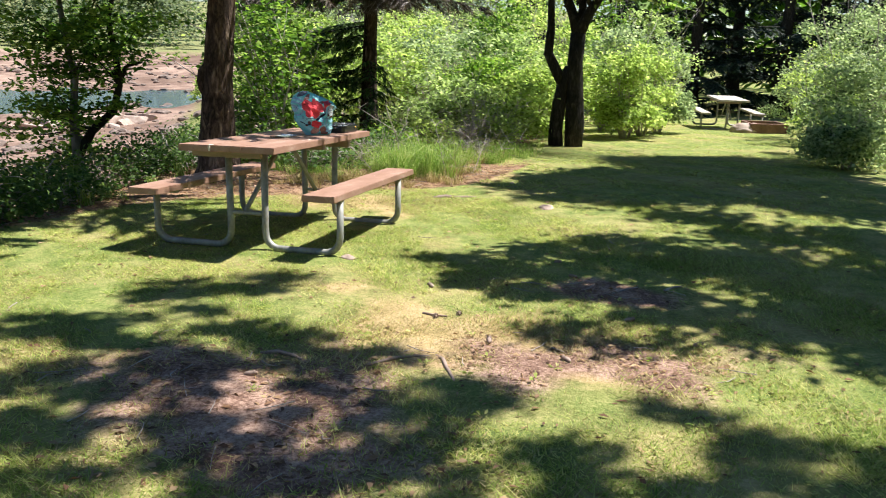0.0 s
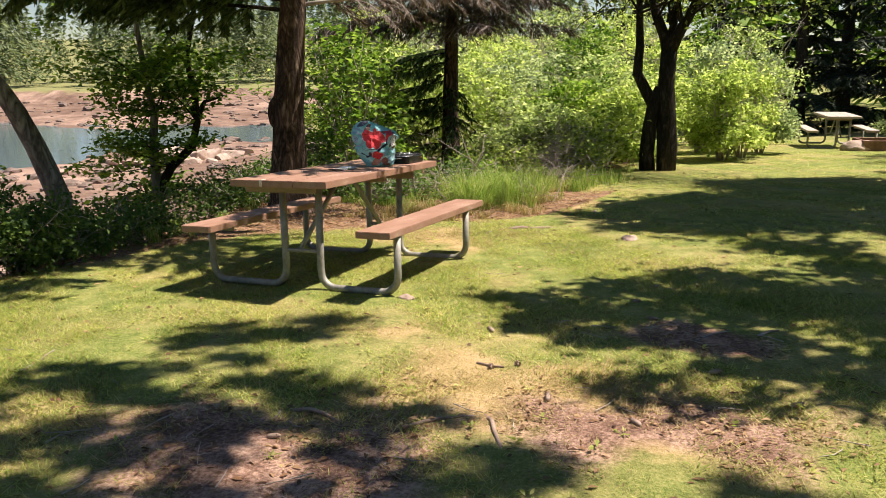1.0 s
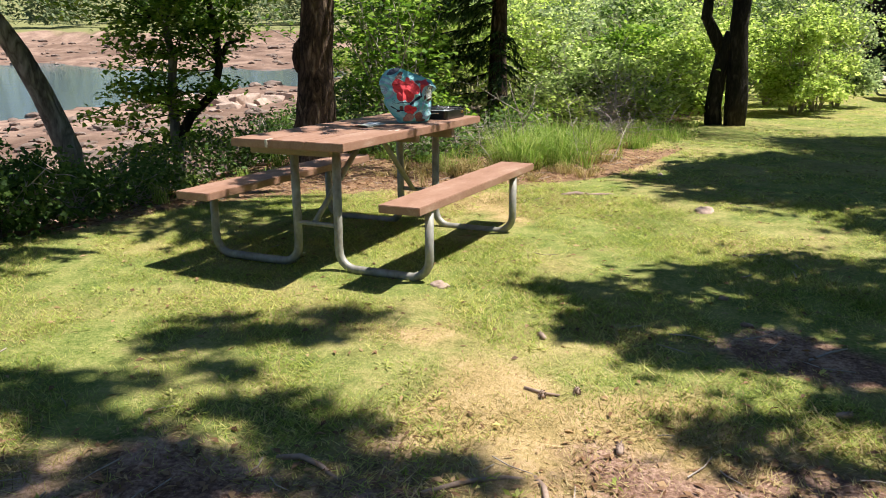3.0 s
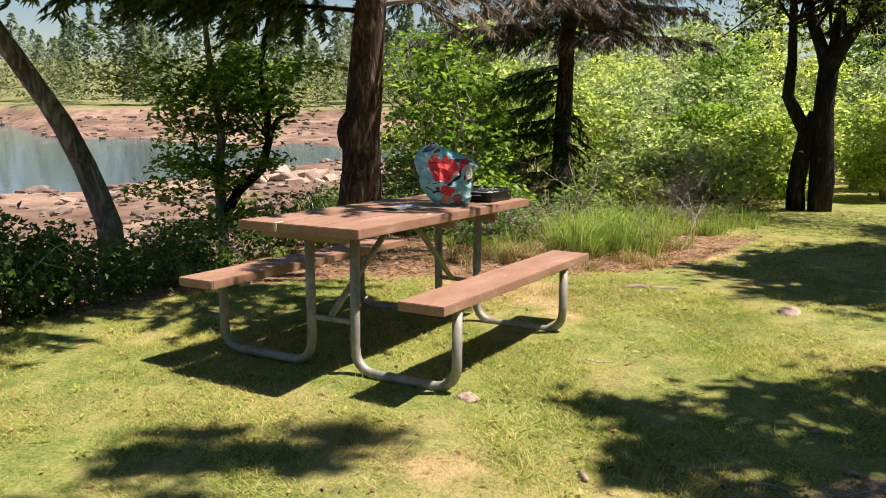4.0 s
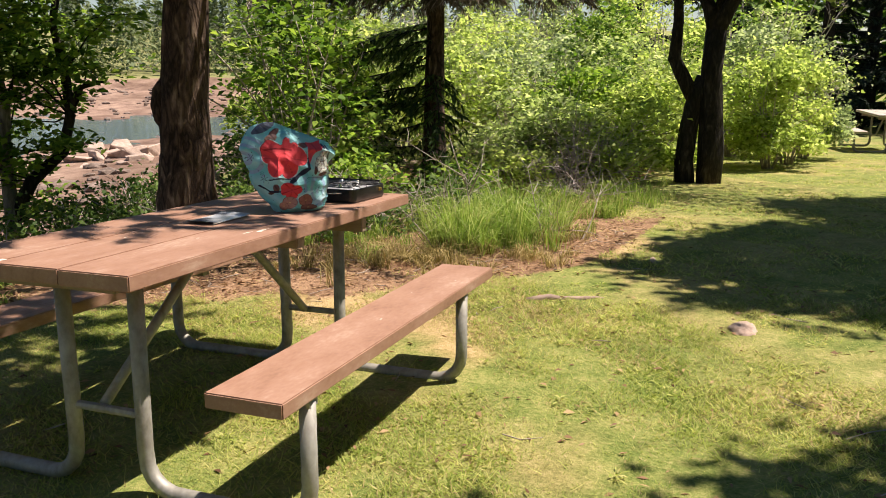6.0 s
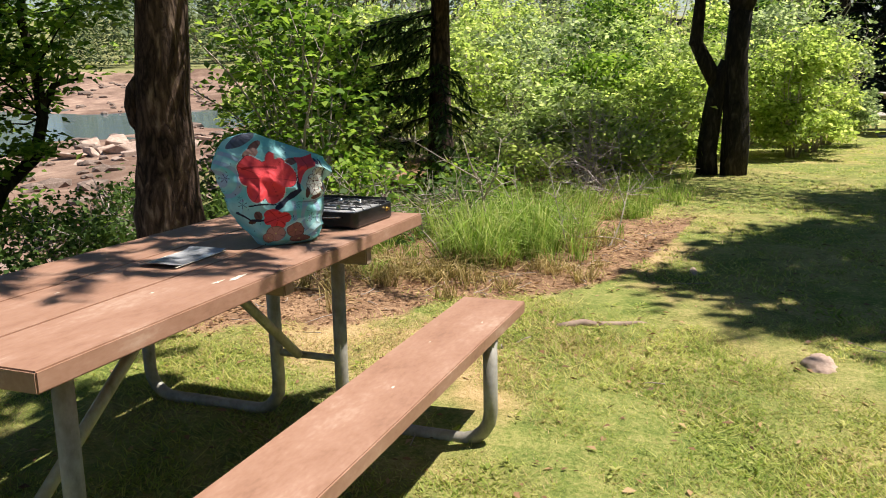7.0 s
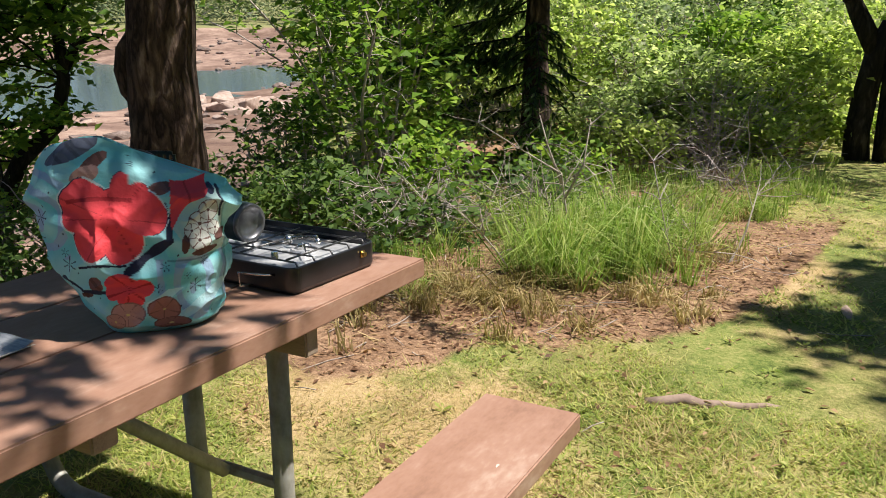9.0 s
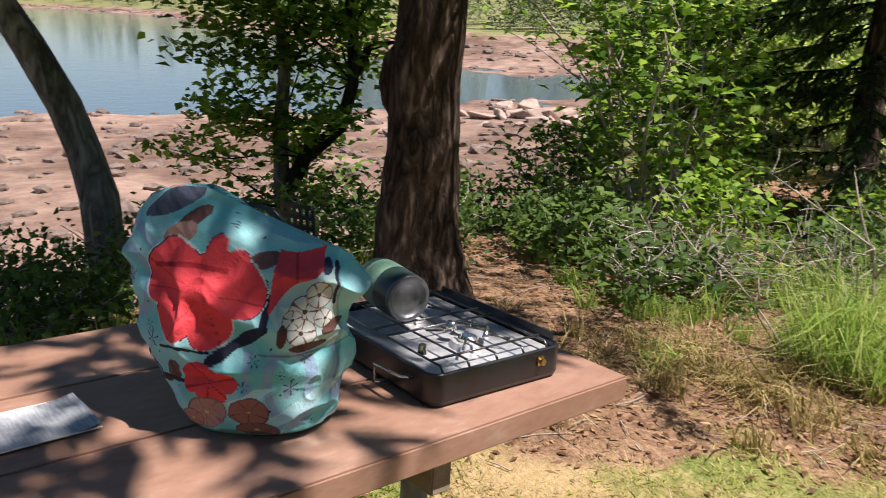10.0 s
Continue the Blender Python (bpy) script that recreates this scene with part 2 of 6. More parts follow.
M_LEAF = foliage("broad_leaf", (0.03, 0.085, 0.012), (0.15, 0.28, 0.035), (0.44, 0.60, 0.11), 0.55)
M_LEAF_SHRUB = foliage("low_shrub_leaf", (0.03, 0.07, 0.016), (0.09, 0.165, 0.04), (0.22, 0.32, 0.09), 0.5)
# sunshine on the bushes is put into these three pale leaf colours
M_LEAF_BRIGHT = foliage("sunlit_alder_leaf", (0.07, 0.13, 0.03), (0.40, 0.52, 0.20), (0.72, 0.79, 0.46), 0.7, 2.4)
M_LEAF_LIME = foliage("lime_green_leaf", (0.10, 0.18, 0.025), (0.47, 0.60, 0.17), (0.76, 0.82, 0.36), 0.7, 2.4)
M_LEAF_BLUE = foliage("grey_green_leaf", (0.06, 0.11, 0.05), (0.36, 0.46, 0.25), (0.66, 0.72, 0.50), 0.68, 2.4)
M_LEAF_CROWN = foliage("apple_leaf", (0.04, 0.06, 0.014), (0.11, 0.15, 0.035), (0.24, 0.29, 0.08), 0.5)
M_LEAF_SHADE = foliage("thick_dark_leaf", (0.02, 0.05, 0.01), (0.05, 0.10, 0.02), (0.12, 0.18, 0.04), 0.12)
M_NEEDLE = foliage("spruce_needle", (0.03, 0.065, 0.02), (0.09, 0.15, 0.045), (0.22, 0.31, 0.10), 0.5)
M_NEEDLE_DEAD = foliage("grey_dead_spray", (0.05, 0.036, 0.028), (0.12, 0.09, 0.07), (0.22, 0.17, 0.14), 0.15)
# needle tones far below the other spruces': the backdrop's shade is in them
M_NEEDLE_SHADED = foliage("shaded_spruce_needle", (0.006, 0.014, 0.007), (0.014, 0.028, 0.013), (0.05, 0.075, 0.04), 0.1)
# far haze is put into these tones: dark end lifted, contrast low
M_WOODS = foliage("hazy_woods_leaf", (0.10, 0.14, 0.075), (0.17, 0.22, 0.115), (0.26, 0.31, 0.18), 0.45, 0.15)
M_GRASS = foliage("lawn_blade", (0.16, 0.25, 0.04), (0.44, 0.51, 0.13), (0.80, 0.72, 0.34), 0.6, 1.6)
M_DRYGRASS = foliage("dry_lawn_blade", (0.13, 0.11, 0.03), (0.38, 0.30, 0.12), (0.64, 0.50, 0.28), 0.35, 1.5)
M_TALLGRASS = foliage("tall_grass_blade", (0.10, 0.20, 0.025), (0.31, 0.46, 0.09), (0.62, 0.64, 0.30), 0.55, 1.2)
M_STRAW = foliage("straw_and_dead_leaf", (0.075, 0.035, 0.02), (0.24, 0.13, 0.070), (0.52, 0.35, 0.19), 0.2, 3.0)


def ground_material():
    m, nt, b = blank("ground", 0.95, 0, 0.15)
    where = place_of(nt, world_space=True)
    at = nt.nodes.new("ShaderNodeAttribute")
    at.attribute_name = "cover"
    split = nt.nodes.new("ShaderNodeSeparateColor")
    nt.links.new(at.outputs["Color"], split.inputs[0])
    patches, mid, fine = noise_of(nt, where, 0.9, 5), noise_of(nt, where, 5.0, 6, 0.7), noise_of(nt, where, 55.0, 5, 0.7)
    speck = sum_of(nt, "ADD", sum_of(nt, "MULTIPLY", mid, 0.5), sum_of(nt, "MULTIPLY", fine, 0.5))
    # turf tones are kept dark for the shade between the grass blades
    turf = ramp_of(nt, speck, [(0.34, (0.05, 0.08, 0.018)), (0.46, (0.15, 0.19, 0.045)), (0.57, (0.28, 0.28, 0.09)), (0.68, (0.44, 0.37, 0.18))])
    dry = ramp_of(nt, speck, [(0.3, (0.17, 0.14, 0.05)), (0.48, (0.40, 0.29, 0.13)), (0.7, (0.58, 0.42, 0.25))])
    dirt = ramp_of(nt, speck, [(0.36, (0.045, 0.025, 0.018)), (0.47, (0.21, 0.12, 0.085)), (0.62, (0.52, 0.35, 0.26))])
    duff = ramp_of(nt, speck, [(0.34, (0.06, 0.033, 0.022)), (0.48, (0.23, 0.135, 0.080)), (0.64, (0.48, 0.31, 0.19))])
    mud = ramp_of(nt, sum_of(nt, "ADD", sum_of(nt, "MULTIPLY", patches, 0.5), sum_of(nt, "MULTIPLY", speck, 0.5)),
                  [(0.32, (0.10, 0.065, 0.05)), (0.44, (0.24, 0.155, 0.12)), (0.54, (0.36, 0.245, 0.185)), (0.68, (0.50, 0.38, 0.30))])
    broad = noise_of(nt, where, 0.13, 5, 0.65)
    mud = mix_of(nt, ramp_of(nt, broad, [(0.42, (0, 0, 0)), (0.58, (1, 1, 1))]), mix_of(nt, 1.0, mud, (0.55, 0.52, 0.5), "MULTIPLY"), mud)
    marsh = ramp_of(nt, speck, [(0.3, (0.13, 0.14, 0.05)), (0.7, (0.30, 0.29, 0.13))])
    yellowing = ramp_of(nt, patches, [(0.45, (0, 0, 0)), (0.62, (1, 1, 1))])
    base = mix_of(nt, yellowing, turf, mix_of(nt, 0.5, turf, dry))

    def soft(channel, a=0.28, z=0.62):
        v = sum_of(nt, "ADD", channel, sum_of(nt, "MULTIPLY", sum_of(nt, "SUBTRACT", mid, 0.5), 0.7))
        return ramp_of(nt, v, [(a, (0, 0, 0)), (z, (1, 1, 1))])
    dr = nt.nodes.new("ShaderNodeAttribute")
    dr.attribute_name = "dry"
    base = mix_of(nt, soft(dr.outputs["Fac"]), base, dry)
    base = mix_of(nt, soft(split.outputs[0]), base, dirt)
    base = mix_of(nt, soft(split.outputs[1]), base, duff)
    base = mix_of(nt, split.outputs[2], base, mud)
    al = nt.nodes.new("ShaderNodeAttribute")
    al.attribute_name = "marsh"
    base = mix_of(nt, al.outputs["Fac"], base, marsh)
    nt.links.new(base, b.inputs["Base Color"])
    bump_of(nt, b, speck, 0.8, 0.03)
    return m


M_GROUND = ground_material()


def water_material():
    m, nt, b = blank("tidal_water", 0.06, 0, 0.5)
    where = place_of(nt, (1, 1, 1), True)
    # bluish base colour stands in for part of the sky's reflection
    b.inputs["Base Color"].default_value = (0.11, 0.15, 0.17, 1)
    b.inputs["IOR"].default_value = 1.33
    bump_of(nt, b, noise_of(nt, where, 1.3, 4), 0.35, 0.03)
    return m


M_WATER = water_material()


# ---- ground, one sheet to the horizon ----
def bare_cover(x, y):
    """Worn reddish soil under the near trees."""
    w = 0.32 * wobble(x * 2.7 + 2, y * 3.1) + 0.18 * wobble(y * 7.3, x * 6.1)
    a = 0.95 - np.hypot((x - 1.45) / 1.35, (y + 2.1) / 1.0) + w
    b = 0.75 - np.hypot((x - 2.8) / 1.3, (y + 1.2) / 0.8) + w
    c = 0.65 - np.hypot((x - 2.6) / 1.2, (y + 0.1) / 0.55) + w
    d = 0.5 - np.hypot((x - 0.1) / 1.2, (y + 2.8) / 0.9) + w
    return np.clip(np.maximum.reduce([a, b, c, d]) * 1.2, 0, 1)


def dry_cover(x, y):
    """Straw-coloured, sun-dried turf."""
    w = 0.3 * wobble(x * 2.1, y * 2.5 + 1) + 0.2 * wobble(y * 5.7, x * 6.3)
    a = 0.9 - np.hypot((x - 2.1) / 1.5, (y + 1.1) / 0.9) + w
    b = 0.55 - np.hypot((x - 0.9) / 0.9, (y + 0.5) / 0.5) + w
    c = 0.8 - np.hypot((x - 0.2) / 1.8, (y - 2.3) / 0.9) + w
    d = 0.5 - np.hypot((x - 2.6) / 1.0, (y - 3.1) / 0.5) + w
    e = 0.7 - np.hypot((x - 0.9) / 0.6, (y - 4.4) / 1.8) + w
    f = 0.5 - np.hypot((x - 0.2) / 1.6, (y + 2.4) / 1.3) + w
    return np.clip(np.maximum.reduce([a, b, c, d, e, f]) * 1.1, 0, 1)


def duff_cover(x, y):
    """Needles and dead leaves along the edge of the growth, and under the spruce."""
    edge = np.interp(x, [-3, -2.1, -1.9, -1.68, -1.3, -0.78, -0.3, -0.1, 0.37, 0.7, 0.87, 0.95, 1.1], [-1, 0.2, 1.0, 1.55, 1.75, 2.1, 2.4, 2.65, 2.95, 3.4, 3.95, 4.6, 6.2])
    s = y - edge + 0.24 * wobble(x * 2.9, y * 2.6) + 0.13 * wobble(y * 9, x * 8)
    strip = smooth(s / 0.55) * (1 - 0.2 * smooth((s - 1.2) / 0.6)) * (x < 1.2) * (x > -3.4)
    strip = strip * (1 - 0.9 * smooth((y - 5.6) / 0.9) * (x > 0.35))
    left = smooth((bank_edge(y) + 0.35 - x + 0.1 * wobble(2 * x, 2 * y)) / 0.4) * (y > -9)
    return np.clip(np.maximum(strip, left * 0.3), 0, 1) * (y < 16)


def build_ground():
    n = 560
    radii = np.concatenate([[0.001], np.arange(0.07, 8.4, 0.07), 8.4 * 1.045 ** np.arange(0, 136)])
    ang = np.linspace(0, 2 * np.pi, n, endpoint=False)
    rr, aa = np.meshgrid(radii, ang, indexing="ij")
    x, y = 1.8 + rr * np.sin(aa), rr * np.cos(aa)
    z = ground_height(x, y)
    near = np.exp(-rr / 25)
    z = z + near * (0.012 * wobble(x * 3.1, y * 2.7) + 0.006 * wobble(y * 9, x * 8)) * (rr > 0.05)
    bare, duff = bare_cover(x, y), duff_cover(x, y)
    b = np.degrees(np.arctan2(-(x - 1.8), y))
    over = bank_edge(y) - x
    shore = smooth((over - 1.6) / 1.2) * (1 - smooth((rr - far_shore(b) - 27) / 3) * (rr > 22))
    marsh = smooth((rr - far_shore(b) - 27) / 3) * (rr > 24) * (over > 2)
    verts = np.stack([x, y, z], -1).reshape(-1, 3)
    i, k = np.meshgrid(np.arange(len(radii) - 1), np.arange(n), indexing="ij")
    k2 = (k + 1) % n
    faces = np.stack([i * n + k, i * n + k2, (i + 1) * n + k2, (i + 1) * n + k], -1).reshape(-1, 4)[:, ::-1]
    me = fast_mesh("ground", verts, faces, True)
    col = me.color_attributes.new("cover", "FLOAT_COLOR", "POINT")
    col.data.foreach_set("color", np.stack([bare, duff, shore, np.ones_like(bare)], -1).astype(np.float32).ravel())
    fa = me.attributes.new("marsh", "FLOAT", "POINT")
    fa.data.foreach_set("value", marsh.astype(np.float32).ravel())
    fd = me.attributes.new("dry", "FLOAT", "POINT")
    fd.data.foreach_set("value", dry_cover(x, y).astype(np.float32).ravel())
    me.materials.append(M_GROUND)
    return tagged(new("ground", me), "sunlit lawn with worn soil, falling to a muddy tidal shore", "ground", kind="structure")


build_ground()


def build_water():
    n = 120
    b = np.radians(np.linspace(20, 160, n))
    r0, r1 = 25.0, 340.0
    inner = np.stack([1.8 - r0 * np.sin(b), r0 * np.cos(b), np.full(n, WATER)], -1)
    outer = np.stack([1.8 - r1 * np.sin(b), r1 * np.cos(b), np.full(n, WATER)], -1)
    k = np.arange(n - 1)
    faces = np.stack([k, k + 1, n + k + 1, n + k], -1)
    me = fast_mesh("water", np.concatenate([inner, outer]), faces)
    me.materials.append(M_WATER)
    return tagged(new("water", me), "shallow grey-green tidal inlet water reflecting the sky", "water", kind="structure")


build_water()


# ---- grass and litter ----
def blades(name, x, y, height, width, lean, g, droop=0.0):
    n = len(x)
    z = ground_height(x, y) - 0.006
    a = g.uniform(0, 2 * np.pi, n)
    side = np.stack([np.cos(a), np.sin(a), np.zeros(n)], -1) * width[:, None] * 0.5
    t = g.uniform(0, 2 * np.pi, n)
    if not droop:
        # short blades lie over with their flat side up
        a = t + np.pi / 2 + g.normal(0, 0.45, n)
        side = np.stack([np.cos(a), np.sin(a), np.zeros(n)], -1) * width[:, None] * 0.5
    tip = np.stack([np.cos(t) * lean * height, np.sin(t) * lean * height, height], -1)
    base = np.stack([x, y, z], -1)
    if droop:
        midp = base + tip * np.array([0.35, 0.35, 0.72])
        end = base + tip * np.array([1.1, 1.1, 1.0]) - np.array([0, 0, 1.0]) * (droop * height)[:, None]
        verts = np.stack([base - side, base + side, midp + side * 0.8, midp - side * 0.8, end], 1).reshape(-1, 3)
        k = np.arange(n) * 5
        quads = np.stack([k, k + 1, k + 2, k + 3], -1)
        tips = np.stack([k + 3, k + 2, k + 4, k + 4], -1)
        me = bpy.data.meshes.new(name)
        me.from_pydata(verts.tolist(), [], quads.tolist() + tips[:, :3].tolist())
        return me
    verts = np.stack([base - side, base + side, base + tip], 1).reshape(-1, 3)
    return fast_mesh(name, verts, np.arange(len(verts)).reshape(-1, 3))


def build_lawn():
    g = np.random.default_rng(11)
    xs, ys = [], []
    for x0, x1, y0, y1, density in ((-2.4, 4.4, -4.2, 3.2, 13500), (-2.2, 5.0, 3.2, 8, 2600), (0.6, 6.0, 8, 19, 700)):
        n = int((x1 - x0) * (y1 - y0) * density)
        x, y = g.uniform(x0, x1, n), g.uniform(y0, y1, n)
        tuft = 0.5 + 0.5 * wobble(x * 4.1 + 1.3 * wobble(y, x), y * 4.6)
        keep = g.random(n) < (1 - 0.9 * bare_cover(x, y)) * (1 - 0.95 * duff_cover(x, y)) * np.clip(0.35 + 0.8 * tuft, 0.12, 1)
        xs.append(x[keep]), ys.append(y[keep])
    x, y = np.concatenate(xs), np.concatenate(ys)
    straw = g.random(len(x)) < 0.14 + 0.16 * wobble(x * 5.3, y * 4.9) + 0.75 * dry_cover(x, y) + 0.5 * bare_cover(x, y)
    for name, pick, mat, label in (("lawn_grass", ~straw, M_GRASS, "short mown green grass blades"), ("dry_grass", straw, M_DRYGRASS, "dry straw-coloured blades in the lawn")):
        px, py = x[pick], y[pick]
        n = len(px)
        height = g.uniform(0.009, 0.024, n) * (0.95 + 0.3 * wobble(px * 2, py * 2) + 0.35 * wobble(px * 9.1, py * 8.3)) * (1 + 0.7 * (g.random(n) < 0.05))
        width = g.uniform(0.004, 0.0085, n) * np.where(py > 3.2, 1.7, 1.0) * np.where(py > 8, 1.6, 1.0)
        me = blades(name, px, py, height, width, g.uniform(0.8, 3.0, n), g)
        me.materials.append(mat)
        tagged(new(name, me), label, "grass", kind="stuff")


build_lawn()


def lawn_weeds():
    """Small flat rosettes of broad leaves and clover in the turf."""
    g = np.random.default_rng(14)
    cx, cy = g.uniform(-2, 4.2, 420), g.uniform(-3.8, 4.5, 420)
    keep = duff_cover(cx, cy) < 0.3
    cx, cy = cx[keep], cy[keep]
    per = 12
    n = len(cx) * per
    a = g.uniform(0, 2 * np.pi, n)
    r = g.uniform(0.008, 0.045, n)
    x, y = np.repeat(cx, per) + np.cos(a) * r, np.repeat(cy, per) + np.sin(a) * r
    c = np.stack([x, y, ground_height(x, y) + 0.014 + 0.012 * g.random(n)], -1)
    along = np.stack([np.cos(a), np.sin(a), g.uniform(0.0, 0.7, n)], -1)
    normal = unit(np.stack([g.normal(0, 0.3, n), g.normal(0, 0.3, n), np.ones(n)], -1))
    ln = g.uniform(0.014, 0.036, n)
    v, f = leaf_quads(c, along, normal, ln, ln * g.uniform(0.15, 0.5, n), 0.2)
    me = fast_mesh("lawn_weeds", v, f)
    me.materials.append(M_GRASS)
    tagged(new("lawn_weeds", me), "low broad-leaved weeds and clover tufts in the lawn", "weeds", kind="stuff")


lawn_weeds()


def build_litter():
    g = np.random.default_rng(12)
    x, y = g.uniform(-3.2, 4.4, 150000), g.uniform(-4.2, 8.5, 150000)
    chance = np.maximum(duff_cover(x, y), 0.5 * bare_cover(x, y)) + 0.05
    keep = g.random(len(x)) < chance * np.where(y > 5, 0.6, 0.9)
    x, y = x[keep], y[keep]
    n = len(x)
    c = np.stack([x, y, ground_height(x, y) + g.uniform(0.002, 0.014, n)], -1)
    normal = unit(np.stack([g.normal(0, 0.35, n), g.normal(0, 0.35, n), np.ones(n)], -1))
    along = g.normal(0, 1, (n, 3))
    along[:, 2] = 0
    length = g.uniform(0.012, 0.05, n)
    v, f = leaf_quads(c, along, normal, length, length * g.uniform(0.12, 0.5, n), 0.3)
    me = fast_mesh("leaf_litter", v, f)
    me.materials.append(M_STRAW)
    tagged(new("leaf_litter", me), "dry reddish-brown needles and dead leaves on the soil", "leaf litter", kind="stuff")


build_litter()


def tall_grass(name, spots, label, tall, mat, seed, lean=0.9):
    """Clumps of long blades that fan out and bend over; spots: (x, y, spread x, spread y, clumps)."""
    g = np.random.default_rng(seed)
    xs, ys, hs, ws, ls = [], [], [], [], []
    for cx, cy, rx, ry, clumps in spots:
        for _ in range(clumps):
            px, py, k = g.normal(cx, rx), g.normal(cy, ry), int(g.integers(18, 60))
            big = g.uniform(0.45, 1.1)
            xs.append(px + g.normal(0, 0.035, k)), ys.append(py + g.normal(0, 0.035, k))
            hs.append(tall * big * g.uniform(0.4, 1.1, k)), ls.append(g.uniform(0.15, lean, k) * g.uniform(0.6, 1.3)), ws.append(g.uniform(0.004, 0.009, k))
    x, y, h, w, l = (np.concatenate(q) for q in (xs, ys, hs, ws, ls))
    me = blades(name, x, y, h, w, l, g, 0.35)
    me.materials.append(mat)
    tagged(new(name, me), label, "tall grass", kind="stuff")


tall_grass("tall_grass", [(0.10, 4.35, 0.13, 0.12, 34), (-0.18, 4.05, 0.16, 0.12, 30), (0.0, 4.75, 0.18, 0.15, 22), (-0.45, 4.6, 0.25, 0.2, 8), (0.26, 4.95, 0.08, 0.2, 6)],
           "tall lush green grass bending over at the lawn edge", 0.52, M_TALLGRASS, 13, 1.7)
tall_grass("dead_grass", [(0.10, 3.85, 0.3, 0.14, 16), (-0.40, 3.45, 0.35, 0.15, 22), (0.38, 4.5, 0.12, 0.3, 12), (-0.9, 3.1, 0.35, 0.2, 14), (0.45, 6.2, 0.12, 0.6, 6), (-0.2, 4.7, 0.5, 0.3, 10)],
           "bent straw-coloured dead grass among the green", 0.17, M_DRYGRASS, 15, 2.6)
tall_grass("bank_grass", [(-0.7, 3.9, 0.4, 0.2, 8), (0.5, 6.6, 0.14, 0.8, 16), (-2.3, 1.9, 0.3, 0.5, 10), (-1.7, 4.6, 0.5, 0.45, 16), (-0.8, 4.9, 0.4, 0.4, 16), (-0.6, 5.8, 0.6, 0.5, 36), (-0.4, 7.0, 0.5, 0.4, 30), (0.3, 7.6, 0.3, 0.5, 18)],
           "thin straggling grass along the shaded bank", 0.24, M_TALLGRASS, 16, 1.3)


# ---- the picnic table ----
def plank(x0, x1, y0, y1, z0, z1, chamfer=0.0):
    """A board with softened edges; chamfer cuts its outer corners."""
    g = bmesh.new()
    c = chamfer
    out = [(x0 + c, y0), (x1 - c, y0), (x1, y0 + c), (x1, y1 - c), (x1 - c, y1), (x0 + c, y1), (x0, y1 - c), (x0, y0 + c)]
    if not c:
        out = [(x0, y0), (x1, y0), (x1, y1), (x0, y1)]
    low = [g.verts.new((x, y, z0)) for x, y in out]
    high = [g.verts.new((x, y, z1)) for x, y in out]
    g.faces.new(list(reversed(low)))
    g.faces.new(high)
    for i in range(len(out)):
        k = (i + 1) % len(out)
        g.faces.new((low[i], low[k], high[k], high[i]))
    bmesh.ops.bevel(g, geom=[e for e in g.edges], offset=0.0035, segments=2, affect="EDGES")
    return g


def u_leg(sx, y):
    """Bent pipe: down from the seat, along the ground, up to the table top."""
    r, low = 0.11, 0.028
    o, i = (0.735, 0.165) if sx > 0 else (0.71, 0.105)
    pts = [(o, y, 0.395), (o, y, low + r)]
    pts += [(o - r + r * math.cos(a), y, low + r - r * math.sin(a)) for a in (0.35, 0.7, 1.05, 1.4)]
    pts += [(o - r, y, low), (i + r, y, low)]
    pts += [(i + r - r * math.sin(a), y, low + r - r * math.cos(a)) for a in (0.2, 0.55, 0.9, 1.25)]
    pts += [(i, y, low + r + 0.02), (i + 0.005, y, 0.71)]
    return Geo().tube([(sx * x, yy, z) for x, yy, z in pts], 0.0245, 12)


def picnic_table(m, label):
    top = thing("picnic_table", m, label, "picnic table", "picnic tables")
    for k, (x0, x1) in enumerate(((-0.36, -0.1213), (-0.1193, 0.1193), (0.1213, 0.36))):
        part("tabletop_board", plank(x0, x1, 0.004 * (k == 1), 1.808 - 0.003 * k, 0.717, 0.762), M_BOARD, top, "weathered brown table-top board")
    for sx in (1, -1):
        part("seat_board", plank(0.525, 0.765, 0.06, 1.80, 0.406, 0.450) if sx > 0 else plank(-0.765, -0.525, -0.03, 1.77, 0.400, 0.444, 0.012), M_BOARD, top, "brown wooden bench board")
    for y in (0.23, 1.475):
        part("cleat", plank(-0.335, 0.335 if y > 1 else 0.19, y - 0.10, y - 0.06, 0.652 if y > 1 else 0.668, 0.7165), M_CLEAT, top, "grey-brown wooden cleat below the top")
        for sx in (1, -1):
            part("leg", u_leg(sx, y), M_PIPE, top, "bent galvanised pipe leg", smooth=True)
            part("seat_bracket", Geo().box(*sorted((sx * 0.535, sx * 0.755)), y - 0.022, y + 0.022, 0.381, 0.3995 if sx < 0 else 0.4055), M_PIPE, top, "steel bracket below the seat")
        part("crossbar", Geo().tube([(-0.105, y, 0.27), (0.165, y, 0.27)], 0.014, 8), M_PIPE, top, "steel crossbar")
    part("cleat", plank(-0.33, 0.33, 0.875, 0.925, 0.672, 0.7165), M_CLEAT, top, "pale wooden middle cleat")
    for y, ym in ((0.23, 0.80), (1.475, 1.0)):
        part("brace", Geo().tube([(0, y + (0.02 if y < 1 else -0.02), 0.275), (0, ym, 0.69)], 0.017, 8), M_PIPE, top, "diagonal steel brace", smooth=True)
    return top


